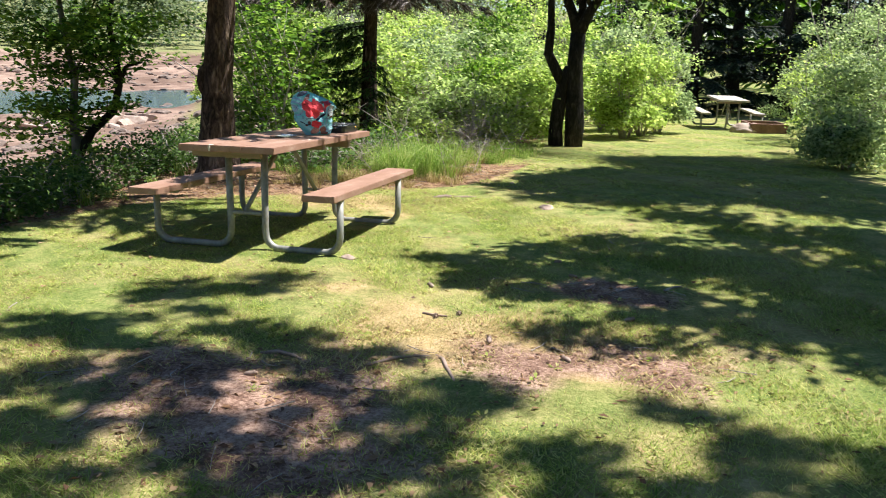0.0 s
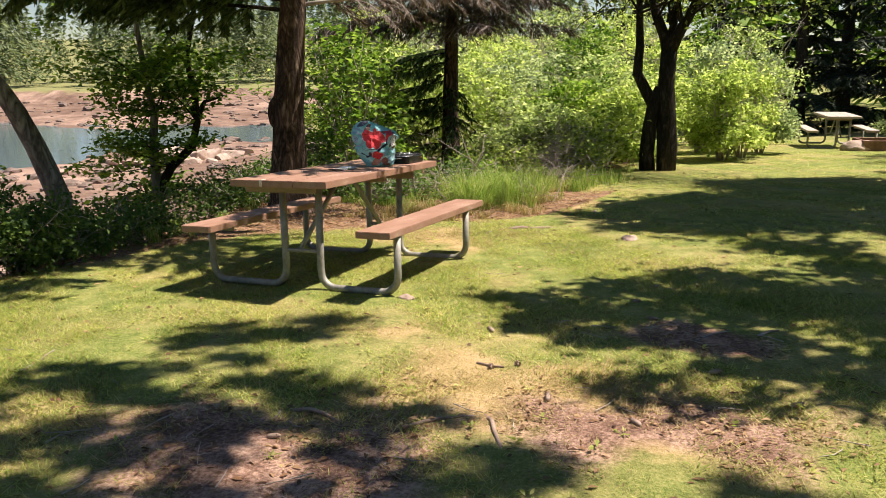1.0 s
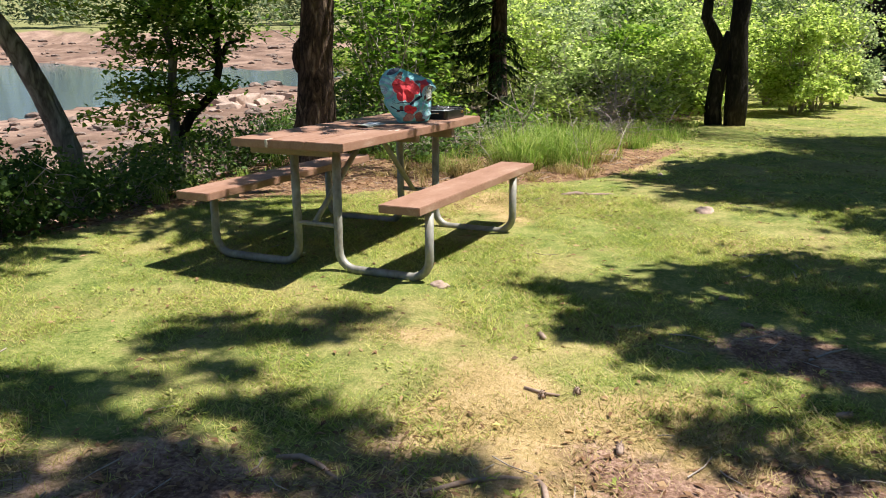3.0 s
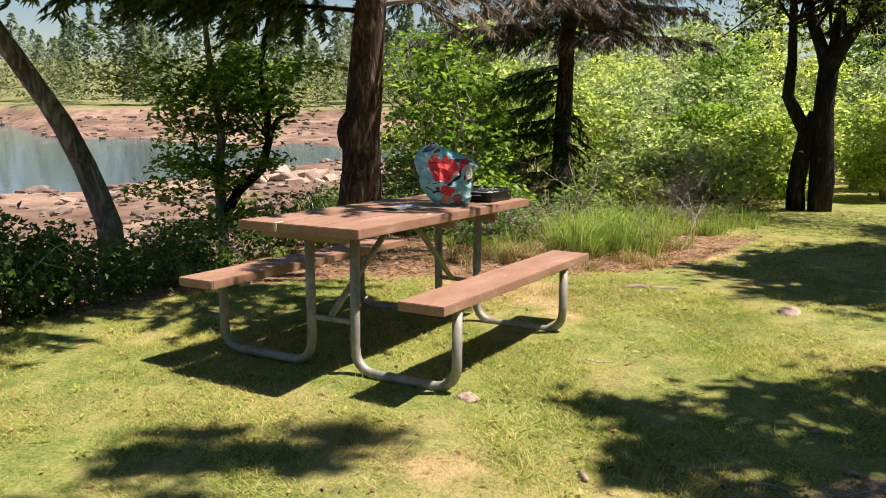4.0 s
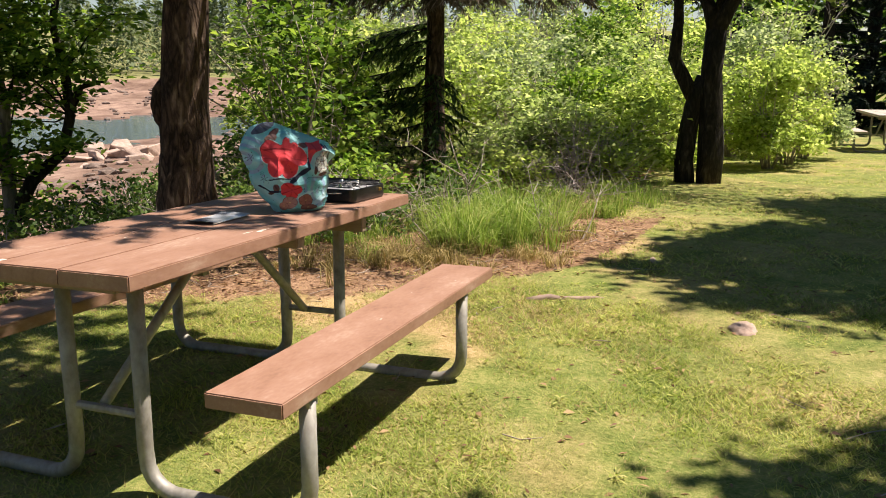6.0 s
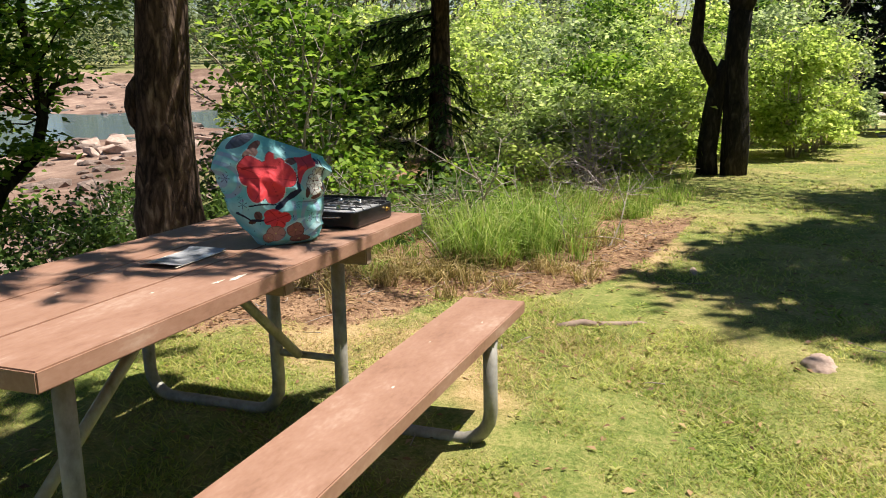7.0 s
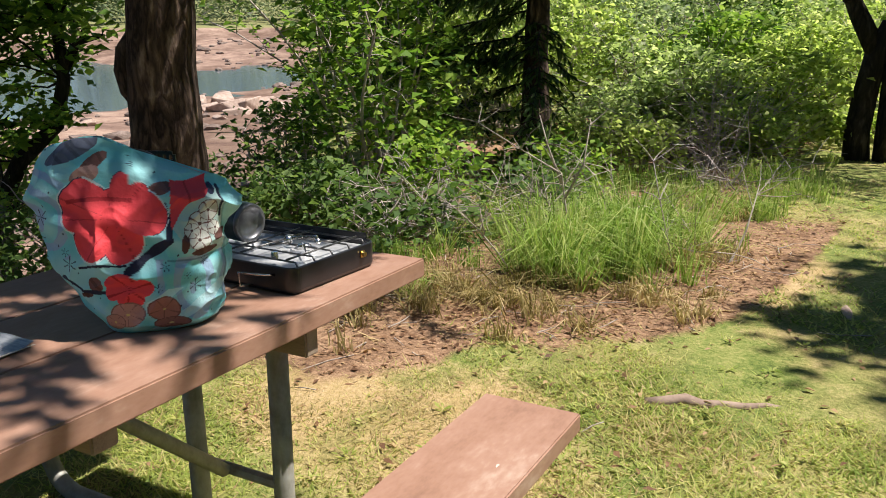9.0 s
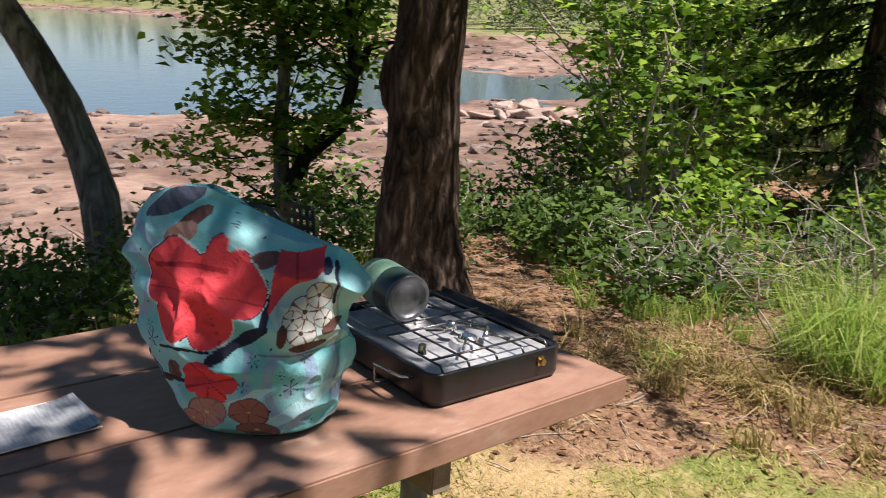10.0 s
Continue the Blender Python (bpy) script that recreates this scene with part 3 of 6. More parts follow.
main_table = picnic_table(TILT, "brown wooden picnic table with benches on galvanised pipe legs")
splinter = Geo().box(-0.129, -0.112, -0.004, 0.05, 0.7625, 0.7640).box(-0.128, -0.113, -0.0045, -0.0005, 0.722, 0.762)
part("split", splinter, M_SCUFF, main_table, "pale split at the board's end")
far_table = copy_thing(main_table, Matrix.Translation((4.15, 17.3, gz(4.15, 17.3))) @ pose(0, 0, 0, 0, 0, 8) @ Matrix.Translation((0, -0.9, 0)))
for board in far_table.children:
    if board.data.materials[0] is M_BOARD:
        board.data = board.data.copy()
        board.data.materials[0] = M_BLEACHED
tagged(far_table, "sun-bleached picnic table with two benches before dark spruces")


# ---- things on the table ----
def on_table(x, y, z=0.762, turn=0.0):
    return TILT @ pose(x, y, z, 0, 0, turn)


def bag_print(u, w):
    """The bag's printed cloth, colours (n, 3): u across (-1..1) and w up (0..2), both in half widths of the bag."""
    teal, pale, lilac = np.array((0.16, 0.53, 0.57)), np.array((0.56, 0.80, 0.81)), np.array((0.30, 0.36, 0.56))
    red, deep, dark = np.array((0.80, 0.065, 0.080)), np.array((0.30, 0.010, 0.016)), np.array((0.016, 0.020, 0.045))
    brown, tan, grey, cream = np.array((0.17, 0.075, 0.062)), np.array((0.44, 0.25, 0.21)), np.array((0.10, 0.115, 0.17)), np.array((0.46, 0.55, 0.50))
    ripple = 0.5 + 0.5 * np.sin(9 * u + 4 * np.sin(5 * w + 2 * u) + 6 * w)
    col = teal + (pale - teal) * (0.42 * ripple)[:, None]
    rag = 0.035 * np.sin(21 * u + 9 * w) + 0.03 * np.sin(17 * w - 13 * u + 1)

    def blob(cx, cy, rx, ry, turn=0.0):
        c, q = math.cos(turn), math.sin(turn)
        a, b = (u - cx) * c + (w - cy) * q, (w - cy) * c - (u - cx) * q
        return np.hypot(a / rx, b / ry) + rag

    def line(points, wide):
        near = np.full(len(u), 9.0)
        for (x0, y0), (x1, y1) in zip(points, points[1:]):
            t = np.clip(((u - x0) * (x1 - x0) + (w - y0) * (y1 - y0)) / ((x1 - x0) ** 2 + (y1 - y0) ** 2), 0, 1)
            near = np.minimum(near, np.hypot(u - x0 - t * (x1 - x0), w - y0 - t * (y1 - y0)))
        return near < wide * (1 + 6 * rag)

    def paint(mask, colour):
        col[mask] = colour

    def wash(mask, colour, k):
        col[mask] = col[mask] * (1 - k) + colour * k

    # lilac watery swirls
    swirl = np.sin(26 * np.hypot(u + 1.05, w - 1.25) + 3 * np.sin(4 * w))
    wash((swirl > 0.25) & (u < -0.62) & (w > 0.85) & (w < 1.75), lilac, 0.75)
    swirl = np.sin(24 * np.hypot((u - 0.62) * 1.6, w - 0.45) + 2 * np.sin(5 * w))
    wash((swirl > 0.2) & (u > 0.25) & (u < 0.95) & (w > 0.12) & (w < 0.82), lilac, 0.7)
    wash((np.sin(11 * u - 19 * w) > 0.55) & (u > 0.1) & (w < 0.5), pale, 0.7)
    # pale printed panel with line flowers
    panel = (u > 0.42) & (u < 0.95) & (w > 0.82 + 0.08 * (u < 0.6)) & (w < 1.50) & (w > 1.12 - 0.55 * (u - 0.42) * 3)
    wash(panel, cream, 0.75)
    for cx, cy, r in ((0.69, 1.14, 0.13), (0.80, 1.27, 0.11), (0.67, 0.98, 0.11), (0.60, 1.08, 0.08), (0.84, 1.08, 0.08)):
        d, a = np.hypot(u - cx, w - cy), np.arctan2(w - cy, u - cx)
        star = (d < r) & (np.abs(np.sin(2.5 * a + 9 * cx)) < 0.22)
        paint((d < r) & panel, np.array((0.58, 0.58, 0.52)))
        paint(star | ((d < r) & (d > r * 0.93) & panel), brown * 0.9)
        paint(d < r * 0.16, brown * 0.5)
    # leaves
    for cx, cy, rx, ry, t, c in ((-0.55, 1.94, 0.30, 0.095, 0.42, grey), (-0.33, 1.83, 0.15, 0.062, 0.5, brown), (-0.42, 1.70, 0.15, 0.085, 0.35, tan), (0.31, 1.515, 0.12, 0.062, 0.1, brown * 1.3),
                                 (0.53, 0.95, 0.036, 0.10, 0.0, brown * 0.6), (0.73, 0.86, 0.15, 0.045, 0.1, brown * 0.7), (0.89, 1.0, 0.09, 0.045, 0.5, brown * 0.7), (-0.38, 0.59, 0.075, 0.085, 0.5, brown), (-0.49, 0.47, 0.06, 0.035, 0.2, brown * 0.6), (0.84, 1.48, 0.05, 0.06, 0.0, dark * 2)):
        d = blob(cx, cy, rx, ry, t)
        paint(d < 1, c)
        wash((d < 1) & (np.sin(30 * u + 22 * w) > 0.75), c * 0.5, 0.7)
    # boughs
    for pts, wide in ((((0.40, 1.24), (0.385, 1.02)), 0.030), (((0.39, 1.0), (0.17, 0.86), (-0.03, 0.71)), 0.045), (((-0.05, 0.78), (-0.30, 0.80), (-0.52, 0.77)), 0.013), (((-0.24, 0.50), (-0.52, 0.51), (-0.72, 0.64)), 0.020), (((0.36, 1.36), (0.40, 1.20)), 0.015), (((0.93, 1.5), (0.925, 1.2)), 0.016)):
        paint(line(pts, wide), dark)
    # the great red flower, its lesser neighbours, and two brown ones
    great = np.minimum.reduce([blob(-0.43, 1.39, 0.235, 0.27), blob(-0.36, 1.05, 0.17, 0.22), blob(-0.06, 1.05, 0.20, 0.25), blob(0.19, 1.28, 0.185, 0.21, 0.4), blob(-0.06, 1.55, 0.095, 0.17), blob(0.09, 1.48, 0.115, 0.12), blob(-0.14, 1.29, 0.36, 0.25)])
    paint((great < 1.09) & (np.sin(13 * u + 7 * w) > -0.35), np.array((0.60, 0.70, 0.72)))
    paint((great < 1.04) & (np.sin(16 * u - 9 * w) > 0.3), dark * 1.6)
    paint(great < 1, red)
    petal = np.abs(np.sin(3.2 * np.arctan2(w - 1.27, u + 0.14) + 0.6))
    wash((great < 1) & (petal < 0.05) & (np.hypot(u + 0.14, w - 1.27) > 0.10), deep, 0.6)
    # dark line across the flower: shade of a cloth fold, painted in
    wash((great < 1) & (np.abs(w - 1.435 + 0.03 * np.sin(5 * u)) < 0.020) & (u < 0.05) & (u > -0.6), deep, 0.75)
    side = (u > 0.41) & (u < 0.80) & (w < 1.60 + 0.03 * np.sin(9 * u)) & (w > 1.13 + 0.95 * (u - 0.41) + 0.05 * np.sin(14 * u))
    paint(side, red * 0.95)
    wash(side & (np.abs(u - 0.60 + 0.3 * (w - 1.4)) < 0.012), deep, 0.6)
    small = np.minimum.reduce([blob(-0.13, 0.60, 0.15, 0.11), blob(0.09, 0.535, 0.125, 0.10), blob(-0.03, 0.43, 0.14, 0.11), blob(-0.20, 0.51, 0.08, 0.09), blob(-0.02, 0.53, 0.15, 0.11)])
    paint(small < 1, red * 0.92)
    wash((small < 1) & (np.sin(19 * np.arctan2(w - 0.53, u + 0.03) * 0.32) > 0.92), deep, 0.8)
    for cx, cy, rx, ry, c in ((-0.08, 0.25, 0.17, 0.145, tan), (-0.22, 0.17, 0.10, 0.10, tan * 0.9), (0.29, 0.285, 0.165, 0.14, brown * 2.0), (0.35, 0.12, 0.18, 0.065, brown * 1.5)):
        d, a = blob(cx, cy, rx, ry), np.arctan2(w - cy, u - cx)
        paint(d < 1, c)
        wash((d < 1) & ((np.abs(np.sin(2.5 * a + 1)) < 0.10) | (d > 0.92)), c * 0.35, 0.8)
        paint(d < 0.13, np.array((0.6, 0.5, 0.2)))
    # ink stars, dots and the seam
    for cx, cy, r in ((-0.88, 1.27, 0.085), (-0.64, 0.80, 0.085), (0.65, 0.50, 0.07), (0.33, 0.74, 0.05), (0.25, 0.52, 0.045), (0.03, 1.78, 0.035), (0.75, 0.75, 0.05), (-0.93, 1.02, 0.05), (-0.68, 0.92, 0.05), (0.55, 0.62, 0.04), (0.02, 1.86, 0.025)):
        d, a = np.hypot(u - cx, w - cy), np.arctan2(w - cy, u - cx)
        paint((d < r) & (np.abs(np.sin(3 * a + 7 * cx)) < 0.28 + 0.2 * (d < r * 0.4)), dark * 1.4)
    paint((np.sin(31 * u + 3) * np.sin(23 * w + 1) * np.sin(17 * u - 11 * w) > 0.95) & (great > 1.1), dark * 1.5)
    wash((np.abs(w - 0.795 - 0.012 * np.sin(8 * u)) < 0.010) & (u > 0.36) & (u < 1.0), dark, 0.45)
    wash((np.abs(u - 0.955) < 0.008) & (w < 1.5), dark, 0.35)
    paint(u > 1.4, teal)
    return np.clip(col, 0, 1)


def cloth_material():
    m, nt, b = blank("printed_cotton", 0.75, 0, 0.3)
    at = nt.nodes.new("ShaderNodeAttribute")
    at.attribute_name = "print"
    weave = noise_of(nt, place_of(nt), 22.0, 6)
    nt.links.new(mix_of(nt, 0.25, at.outputs["Color"], ramp_of(nt, weave, [(0.3, (0.55, 0.55, 0.55)), (0.7, (1, 1, 1))]), "MULTIPLY"), b.inputs["Base Color"])
    bump_of(nt, b, sum_of(nt, "ADD", weave, sum_of(nt, "MULTIPLY", noise_of(nt, place_of(nt), 7.0, 3), 2.0)), 0.5, 0.015)
    return m


def build_bag():
    front, rear, nv = 330, 70, 230
    turns = np.concatenate([math.pi - 0.15 + (math.pi + 0.3) * np.arange(front) / front, 0.15 + (math.pi - 0.3) * np.arange(rear) / rear])
    nu = len(turns)
    verts, faces, cloth_u, cloth_w = [], [], [], []
    for j in range(nv + 1):
        v = j / nv
        for i in range(nu):
            a = turns[i]
            ca, sa = math.cos(a), math.sin(a)
            half_d = np.interp(v, [0, 0.06, 0.3, 0.6, 0.85, 1.0], [0.08, 0.105, 0.11, 0.095, 0.06, 0.010])
            if ca > 0:
                reach = np.interp(v, [0, 0.05, 0.13, 0.3, 0.62, 0.70, 0.82, 0.93, 1.0], [0.72, 0.84, 0.86, 0.97, 0.97, 1.0, 1.14, 1.22, 1.02])
            else:
                reach = np.interp(v, [0, 0.06, 0.16, 0.28, 0.42, 0.5, 0.76, 0.95, 1.0], [0.36, 0.45, 0.60, 0.76, 0.88, 0.88, 1.02, 0.97, 0.86])
            u = reach * math.copysign(abs(ca) ** 0.75, ca)
            x = 0.168 * u
            y = half_d * math.copysign(abs(sa) ** 0.8, sa)
            top = np.interp(u, [-1.05, -0.9, -0.45, -0.28, -0.1, 0.05, 0.14, 0.24, 0.48, 0.93, 1.1, 1.3], [0.312, 0.326, 0.345, 0.345, 0.332, 0.322, 0.303, 0.290, 0.277, 0.270, 0.256, 0.235])
            z = top * v
            p = Vector((x, y, z))
            fold = 1 - abs(noise.noise(p * 9 + Vector((2, 5, 1)))) * 2.2
            crease = noise.noise(p * 8 + Vector((3, 1, 7))) * 0.011 + fold ** 3 * 0.010 + (1 - abs(noise.noise(p * 23)) * 2) ** 3 * 0.004 + 0.003 * math.sin(20 * x + 60 * z + 6 * noise.noise(p * 9)) - 0.006
            k = smooth(np.array(v / 0.08))
            out = Vector((ca, sa, 0.1)) * crease * float(k)
            p = p + out
            p.z = max(p.z, 0.0)
            verts.append(p)
            cloth_u.append(u if sa < 0.12 else 2.2 + u)
            cloth_w.append(z / 0.168)
    for j in range(nv):
        for i in range(nu):
            k = (i + 1) % nu
            faces.append((j * nu + i, j * nu + k, (j + 1) * nu + k, (j + 1) * nu + i))
    faces.append(tuple(reversed(range(nu))))
    faces.append(tuple(nv * nu + i for i in range(nu)))
    g = Geo().add(verts, faces)
    me = g.mesh("cloth", True)
    at = me.color_attributes.new("print", "FLOAT_COLOR", "POINT")
    at.data.foreach_set("color", np.column_stack([bag_print(np.array(cloth_u), np.array(cloth_w)), np.ones(len(cloth_u))]).astype(np.float32).ravel())
    bag = thing("cloth_bag", on_table(0.112, 1.178, 0.763, 42), "full turquoise cloth bag printed with large red flowers", "bag")
    part("cloth", me, cloth_material(), bag)
    strap = Geo()
    pts = [(0.0 + 0.055 * math.cos(a), 0.045, 0.262 + 0.05 * math.sin(a)) for a in np.linspace(0.2, 2.9, 12)]
    strap.tube(pts, 0.005, 6)
    part("handle", strap, M_BLACK, bag, "dark cord handle", smooth=True)


M_BLACK = speckled("black_enamel", [(0.3, (0.008, 0.008, 0.009)), (0.7, (0.02, 0.02, 0.022))], 20.0, 0.28, 0, (1, 1, 1), 0.1, 0.001)
M_CHROME = speckled("bright_wire", [(0.3, (0.62, 0.60, 0.57)), (0.7, (0.8, 0.79, 0.77))], 30.0, 0.25, 1.0, (1, 1, 1), 0.0)
M_GRATE = speckled("sooty_wire", [(0.3, (0.05, 0.048, 0.045)), (0.55, (0.16, 0.155, 0.15)), (0.75, (0.5, 0.49, 0.47))], 18.0, 0.35, 0.9, (1, 1, 1), 0.0)
M_PAN = speckled("greasy_drip_pan", [(0.3, (0.34, 0.34, 0.35)), (0.5, (0.55, 0.55, 0.56)), (0.7, (0.74, 0.74, 0.74))], 12.0, 0.42, 0.45, (1, 1, 1), 0.2, 0.002)
M_BRASS = speckled("brass", [(0.3, (0.55, 0.38, 0.14)), (0.7, (0.75, 0.55, 0.22))], 30.0, 0.3, 1.0, (1, 1, 1), 0.0)
M_BLUE = speckled("blue_sticker", [(0.3, (0.03, 0.14, 0.33)), (0.7, (0.06, 0.22, 0.45))], 20.0, 0.4)
build_bag()


def build_stove():
    """Two-burner camping stove, its lid away; x across the table, y along it."""
    st = thing("camp_stove", on_table(0.095, 1.565, 0.763, -2), "black two-burner camping stove with wire grate, lid removed", "camping stove")
    w, d, h = 0.19, 0.145, 0.058
    case, q = Geo(), 9
    corners = [(sx, sy, a0) for sx, sy, a0 in ((1, 1, 0), (-1, 1, 90), (-1, -1, 180), (1, -1, 270))]
    rows = [(0.010, 0.0), (0.003, 0.003), (0.0, 0.010), (0.0, h - 0.002), (0.002, h), (0.005, h), (0.007, h - 0.003), (0.007, h - 0.017)]
    loops = []
    for inset, z in rows:
        for sx, sy, a0 in corners:
            for k in range(q):
                a = radians(a0 + 90 * k / (q - 1))
                loops.append((sx * (w - 0.026) + (0.026 - inset) * math.cos(a), sy * (d - 0.026) + (0.026 - inset) * math.sin(a), z))
    ring = 4 * q
    sides = [(j * ring + i, j * ring + (i + 1) % ring, (j + 1) * ring + (i + 1) % ring, (j + 1) * ring + i) for j in range(len(rows) - 1) for i in range(ring)]
    case.add(loops, sides + [tuple(reversed(range(ring))), tuple(range((len(rows) - 1) * ring, len(rows) * ring))])
    part("case", case, M_BLACK, st, "black enamelled steel case")
    part("drip_pan", Geo().box(-w + 0.012, w - 0.012, -d + 0.012, d - 0.012, 0.0425, 0.0455), M_PAN, st, "grey metal drip pan")
    back = Geo().box(-w + 0.028, w - 0.028, d - 0.004, d - 0.001, 0.054, 0.071)
    part("rear_lip", back, M_BLACK, st)
    for x in (-0.085, 0.085):
        burner = part("burner", Geo().tube([(x, 0.01, 0.046), (x, 0.01, 0.056)], [0.034, 0.028], 16), M_PAN, st, "round burner")
        part("burner_cap", Geo().tube([(x, 0.01, 0.056), (x, 0.01, 0.062), (x, 0.01, 0.066)], [0.018, 0.018, 0.012], 14), M_CHROME, burner, "bright burner cap")
    grate = Geo()
    zg = 0.063
    for y in (-0.115, -0.06, 0.0, 0.06, 0.115):
        grate.tube([(-w + 0.012, y, zg - 0.012), (-w + 0.02, y, zg), (w - 0.02, y, zg), (w - 0.012, y, zg - 0.012)], 0.0022, 6)
    for x in (-0.15, -0.02, 0.02, 0.15):
        grate.tube([(x, -0.12, zg + 0.004), (x, 0.12, zg + 0.004)], 0.0022, 6)
    for x in (-0.085, 0.085):
        for a in range(4):
            c, s = math.cos(a * math.pi / 2 + 0.78), math.sin(a * math.pi / 2 + 0.78)
            grate.tube([(x + 0.075 * c, 0.01 + 0.075 * s, zg + 0.004), (x + 0.03 * c, 0.01 + 0.03 * s, zg + 0.008)], 0.0022, 6)
    part("grate", grate, M_GRATE, st, "dark wire pan grate", smooth=True)
    knob = Geo().tube([(0.10, -0.10, 0.058), (0.10, -0.10, 0.074)], [0.009, 0.007], 10)
    part("knob", knob, M_CHROME, st, "small bright valve knob")
    valve = Geo().tube([(0.03, 0.03, 0.068), (0.09, 0.05, 0.072), (0.12, 0.02, 0.072)], 0.006, 8).tube([(0.05, 0.0, 0.066), (0.05, 0.0, 0.082)], [0.010, 0.008], 10)
    part("valve", valve, M_CHROME, st, "bright valve and tube", smooth=True)
    part("latch", Geo().box(w, w + 0.003, 0.080, 0.094, 0.030, 0.046).tube([(w + 0.003, 0.087, 0.038), (w + 0.010, 0.087, 0.038)], 0.006, 12), M_BRASS, st, "small brass latch")
    wire = Geo().tube([(0.14, -d - 0.001, 0.040), (0.135, -d - 0.022, 0.044), (0.06, -d - 0.024, 0.040), (0.065, -d - 0.026, 0.012), (0.075, -d - 0.001, 0.010)], 0.0028, 6)
    part("handle", wire, M_CHROME, st, "bent bright wire handle", smooth=True)
    part("sticker", Geo().box(-w + 0.03, -w + 0.10, -d - 0.0015, -d - 0.0002, 0.014, 0.046), M_BLUE, st, "blue label with no readable words")


build_stove()


M_CONTENT = speckled("dark_green_enamel", [(0.3, (0.008, 0.02, 0.018)), (0.7, (0.025, 0.05, 0.042))], 10.0, 0.4)

M_BAND = speckled("pale_green_print", [(0.3, (0.05, 0.12, 0.09)), (0.6, (0.16, 0.27, 0.19)), (0.75, (0.30, 0.38, 0.28))], 16.0, 0.4)
M_CANBASE = speckled("dull_tin", [(0.3, (0.10, 0.10, 0.105)), (0.7, (0.24, 0.24, 0.25))], 14.0, 0.38, 0.7, (1, 1, 1), 0.1, 0.001)


def build_cylinder():
    m = on_table(0.085, 1.512, 0.763 + 0.070 + 0.045) @ (Vector((-0.98, 0.13, 0.03)).to_track_quat("Z", "Y").to_matrix().to_4x4()) @ Matrix.Scale(1.12, 4)
    can = thing("gas_cylinder", m, "small dark green gas cylinder lying on the stove", "gas cylinder")
    n = 28

    def turned(prof):
        verts = [(r * math.cos(2 * math.pi * i / n), r * math.sin(2 * math.pi * i / n), z) for r, z in prof for i in range(n)]
        faces = [(j * n + i, j * n + (i + 1) % n, (j + 1) * n + (i + 1) % n, (j + 1) * n + i) for j in range(len(prof) - 1) for i in range(n)]
        return Geo().add(verts, faces)
    part("body", turned([(0.0385, 0.006), (0.040, 0.012), (0.040, 0.10), (0.036, 0.118), (0.024, 0.132), (0.012, 0.136), (0.012, 0.15), (0.0001, 0.15)]), M_CONTENT, can, smooth=True)
    part("label_band", turned([(0.0404, 0.05), (0.0406, 0.052), (0.0406, 0.092), (0.0404, 0.094)]), M_BAND, can, "pale green printed band", smooth=True)
    part("base", turned([(0.0001, 0.012), (0.020, 0.012), (0.024, 0.008), (0.029, 0.010), (0.031, 0.002), (0.036, 0.0), (0.0392, 0.003), (0.0392, 0.008)]), M_CANBASE, can, "dull metal base with pressed rings", smooth=True)


build_cylinder()


def build_spatula():
    """Black slotted spatula standing behind the bag."""
    m = on_table(0.030, 1.335, 0.7635) @ pose(0, 0, 0, 6, 0, 22)
    tool = thing("spatula", m, "black slotted plastic spatula propped behind the cloth bag", "spatula")
    part("handle", Geo().tube([(0, 0, 0.006), (0, 0, 0.10), (0, 0.004, 0.19)], [0.007, 0.007, 0.005], 8), M_BLACK, tool, smooth=True)
    head = Geo()
    w, z0, z1, t = 0.032, 0.19, 0.295, 0.0015
    # one slotted plate: bars and slots by turns both ways
    xs = [q for k in range(6) for q in (-w + 2 * w * k / 5 - 0.0028, -w + 2 * w * k / 5 + 0.0028)]
    zs = [q for k in range(7) for q in (z0 + (z1 - z0) * k / 6 - 0.0035, z0 + (z1 - z0) * k / 6 + 0.0035)]
    nx, nz = len(xs), len(zs)
    solid = {(a, b) for a in range(nx - 1) for b in range(nz - 1) if (a % 2 == 0 or b % 2 == 0) and not (a == nx - 2 and b == nz - 2)}
    verts = [(x, y, z) for y in (0.004 - t, 0.004 + t) for z in zs for x in xs]
    back, faces = nx * nz, []
    for a, b in sorted(solid):
        p, q, r, o = b * nx + a, b * nx + a + 1, (b + 1) * nx + a + 1, (b + 1) * nx + a
        faces += [(p, q, r, o), (back + o, back + r, back + q, back + p)]
        for near, e, f in (((a, b - 1), p, q), ((a + 1, b), q, r), ((a, b + 1), r, o), ((a - 1, b), o, p)):
            if near not in solid:
                faces.append((f, e, back + e, back + f))
    used = sorted({k for f in faces for k in f})
    slot = {k: n for n, k in enumerate(used)}
    head.add([verts[k] for k in used], [tuple(slot[k] for k in f) for f in faces])
    part("head", head, M_BLACK, tool)


build_spatula()


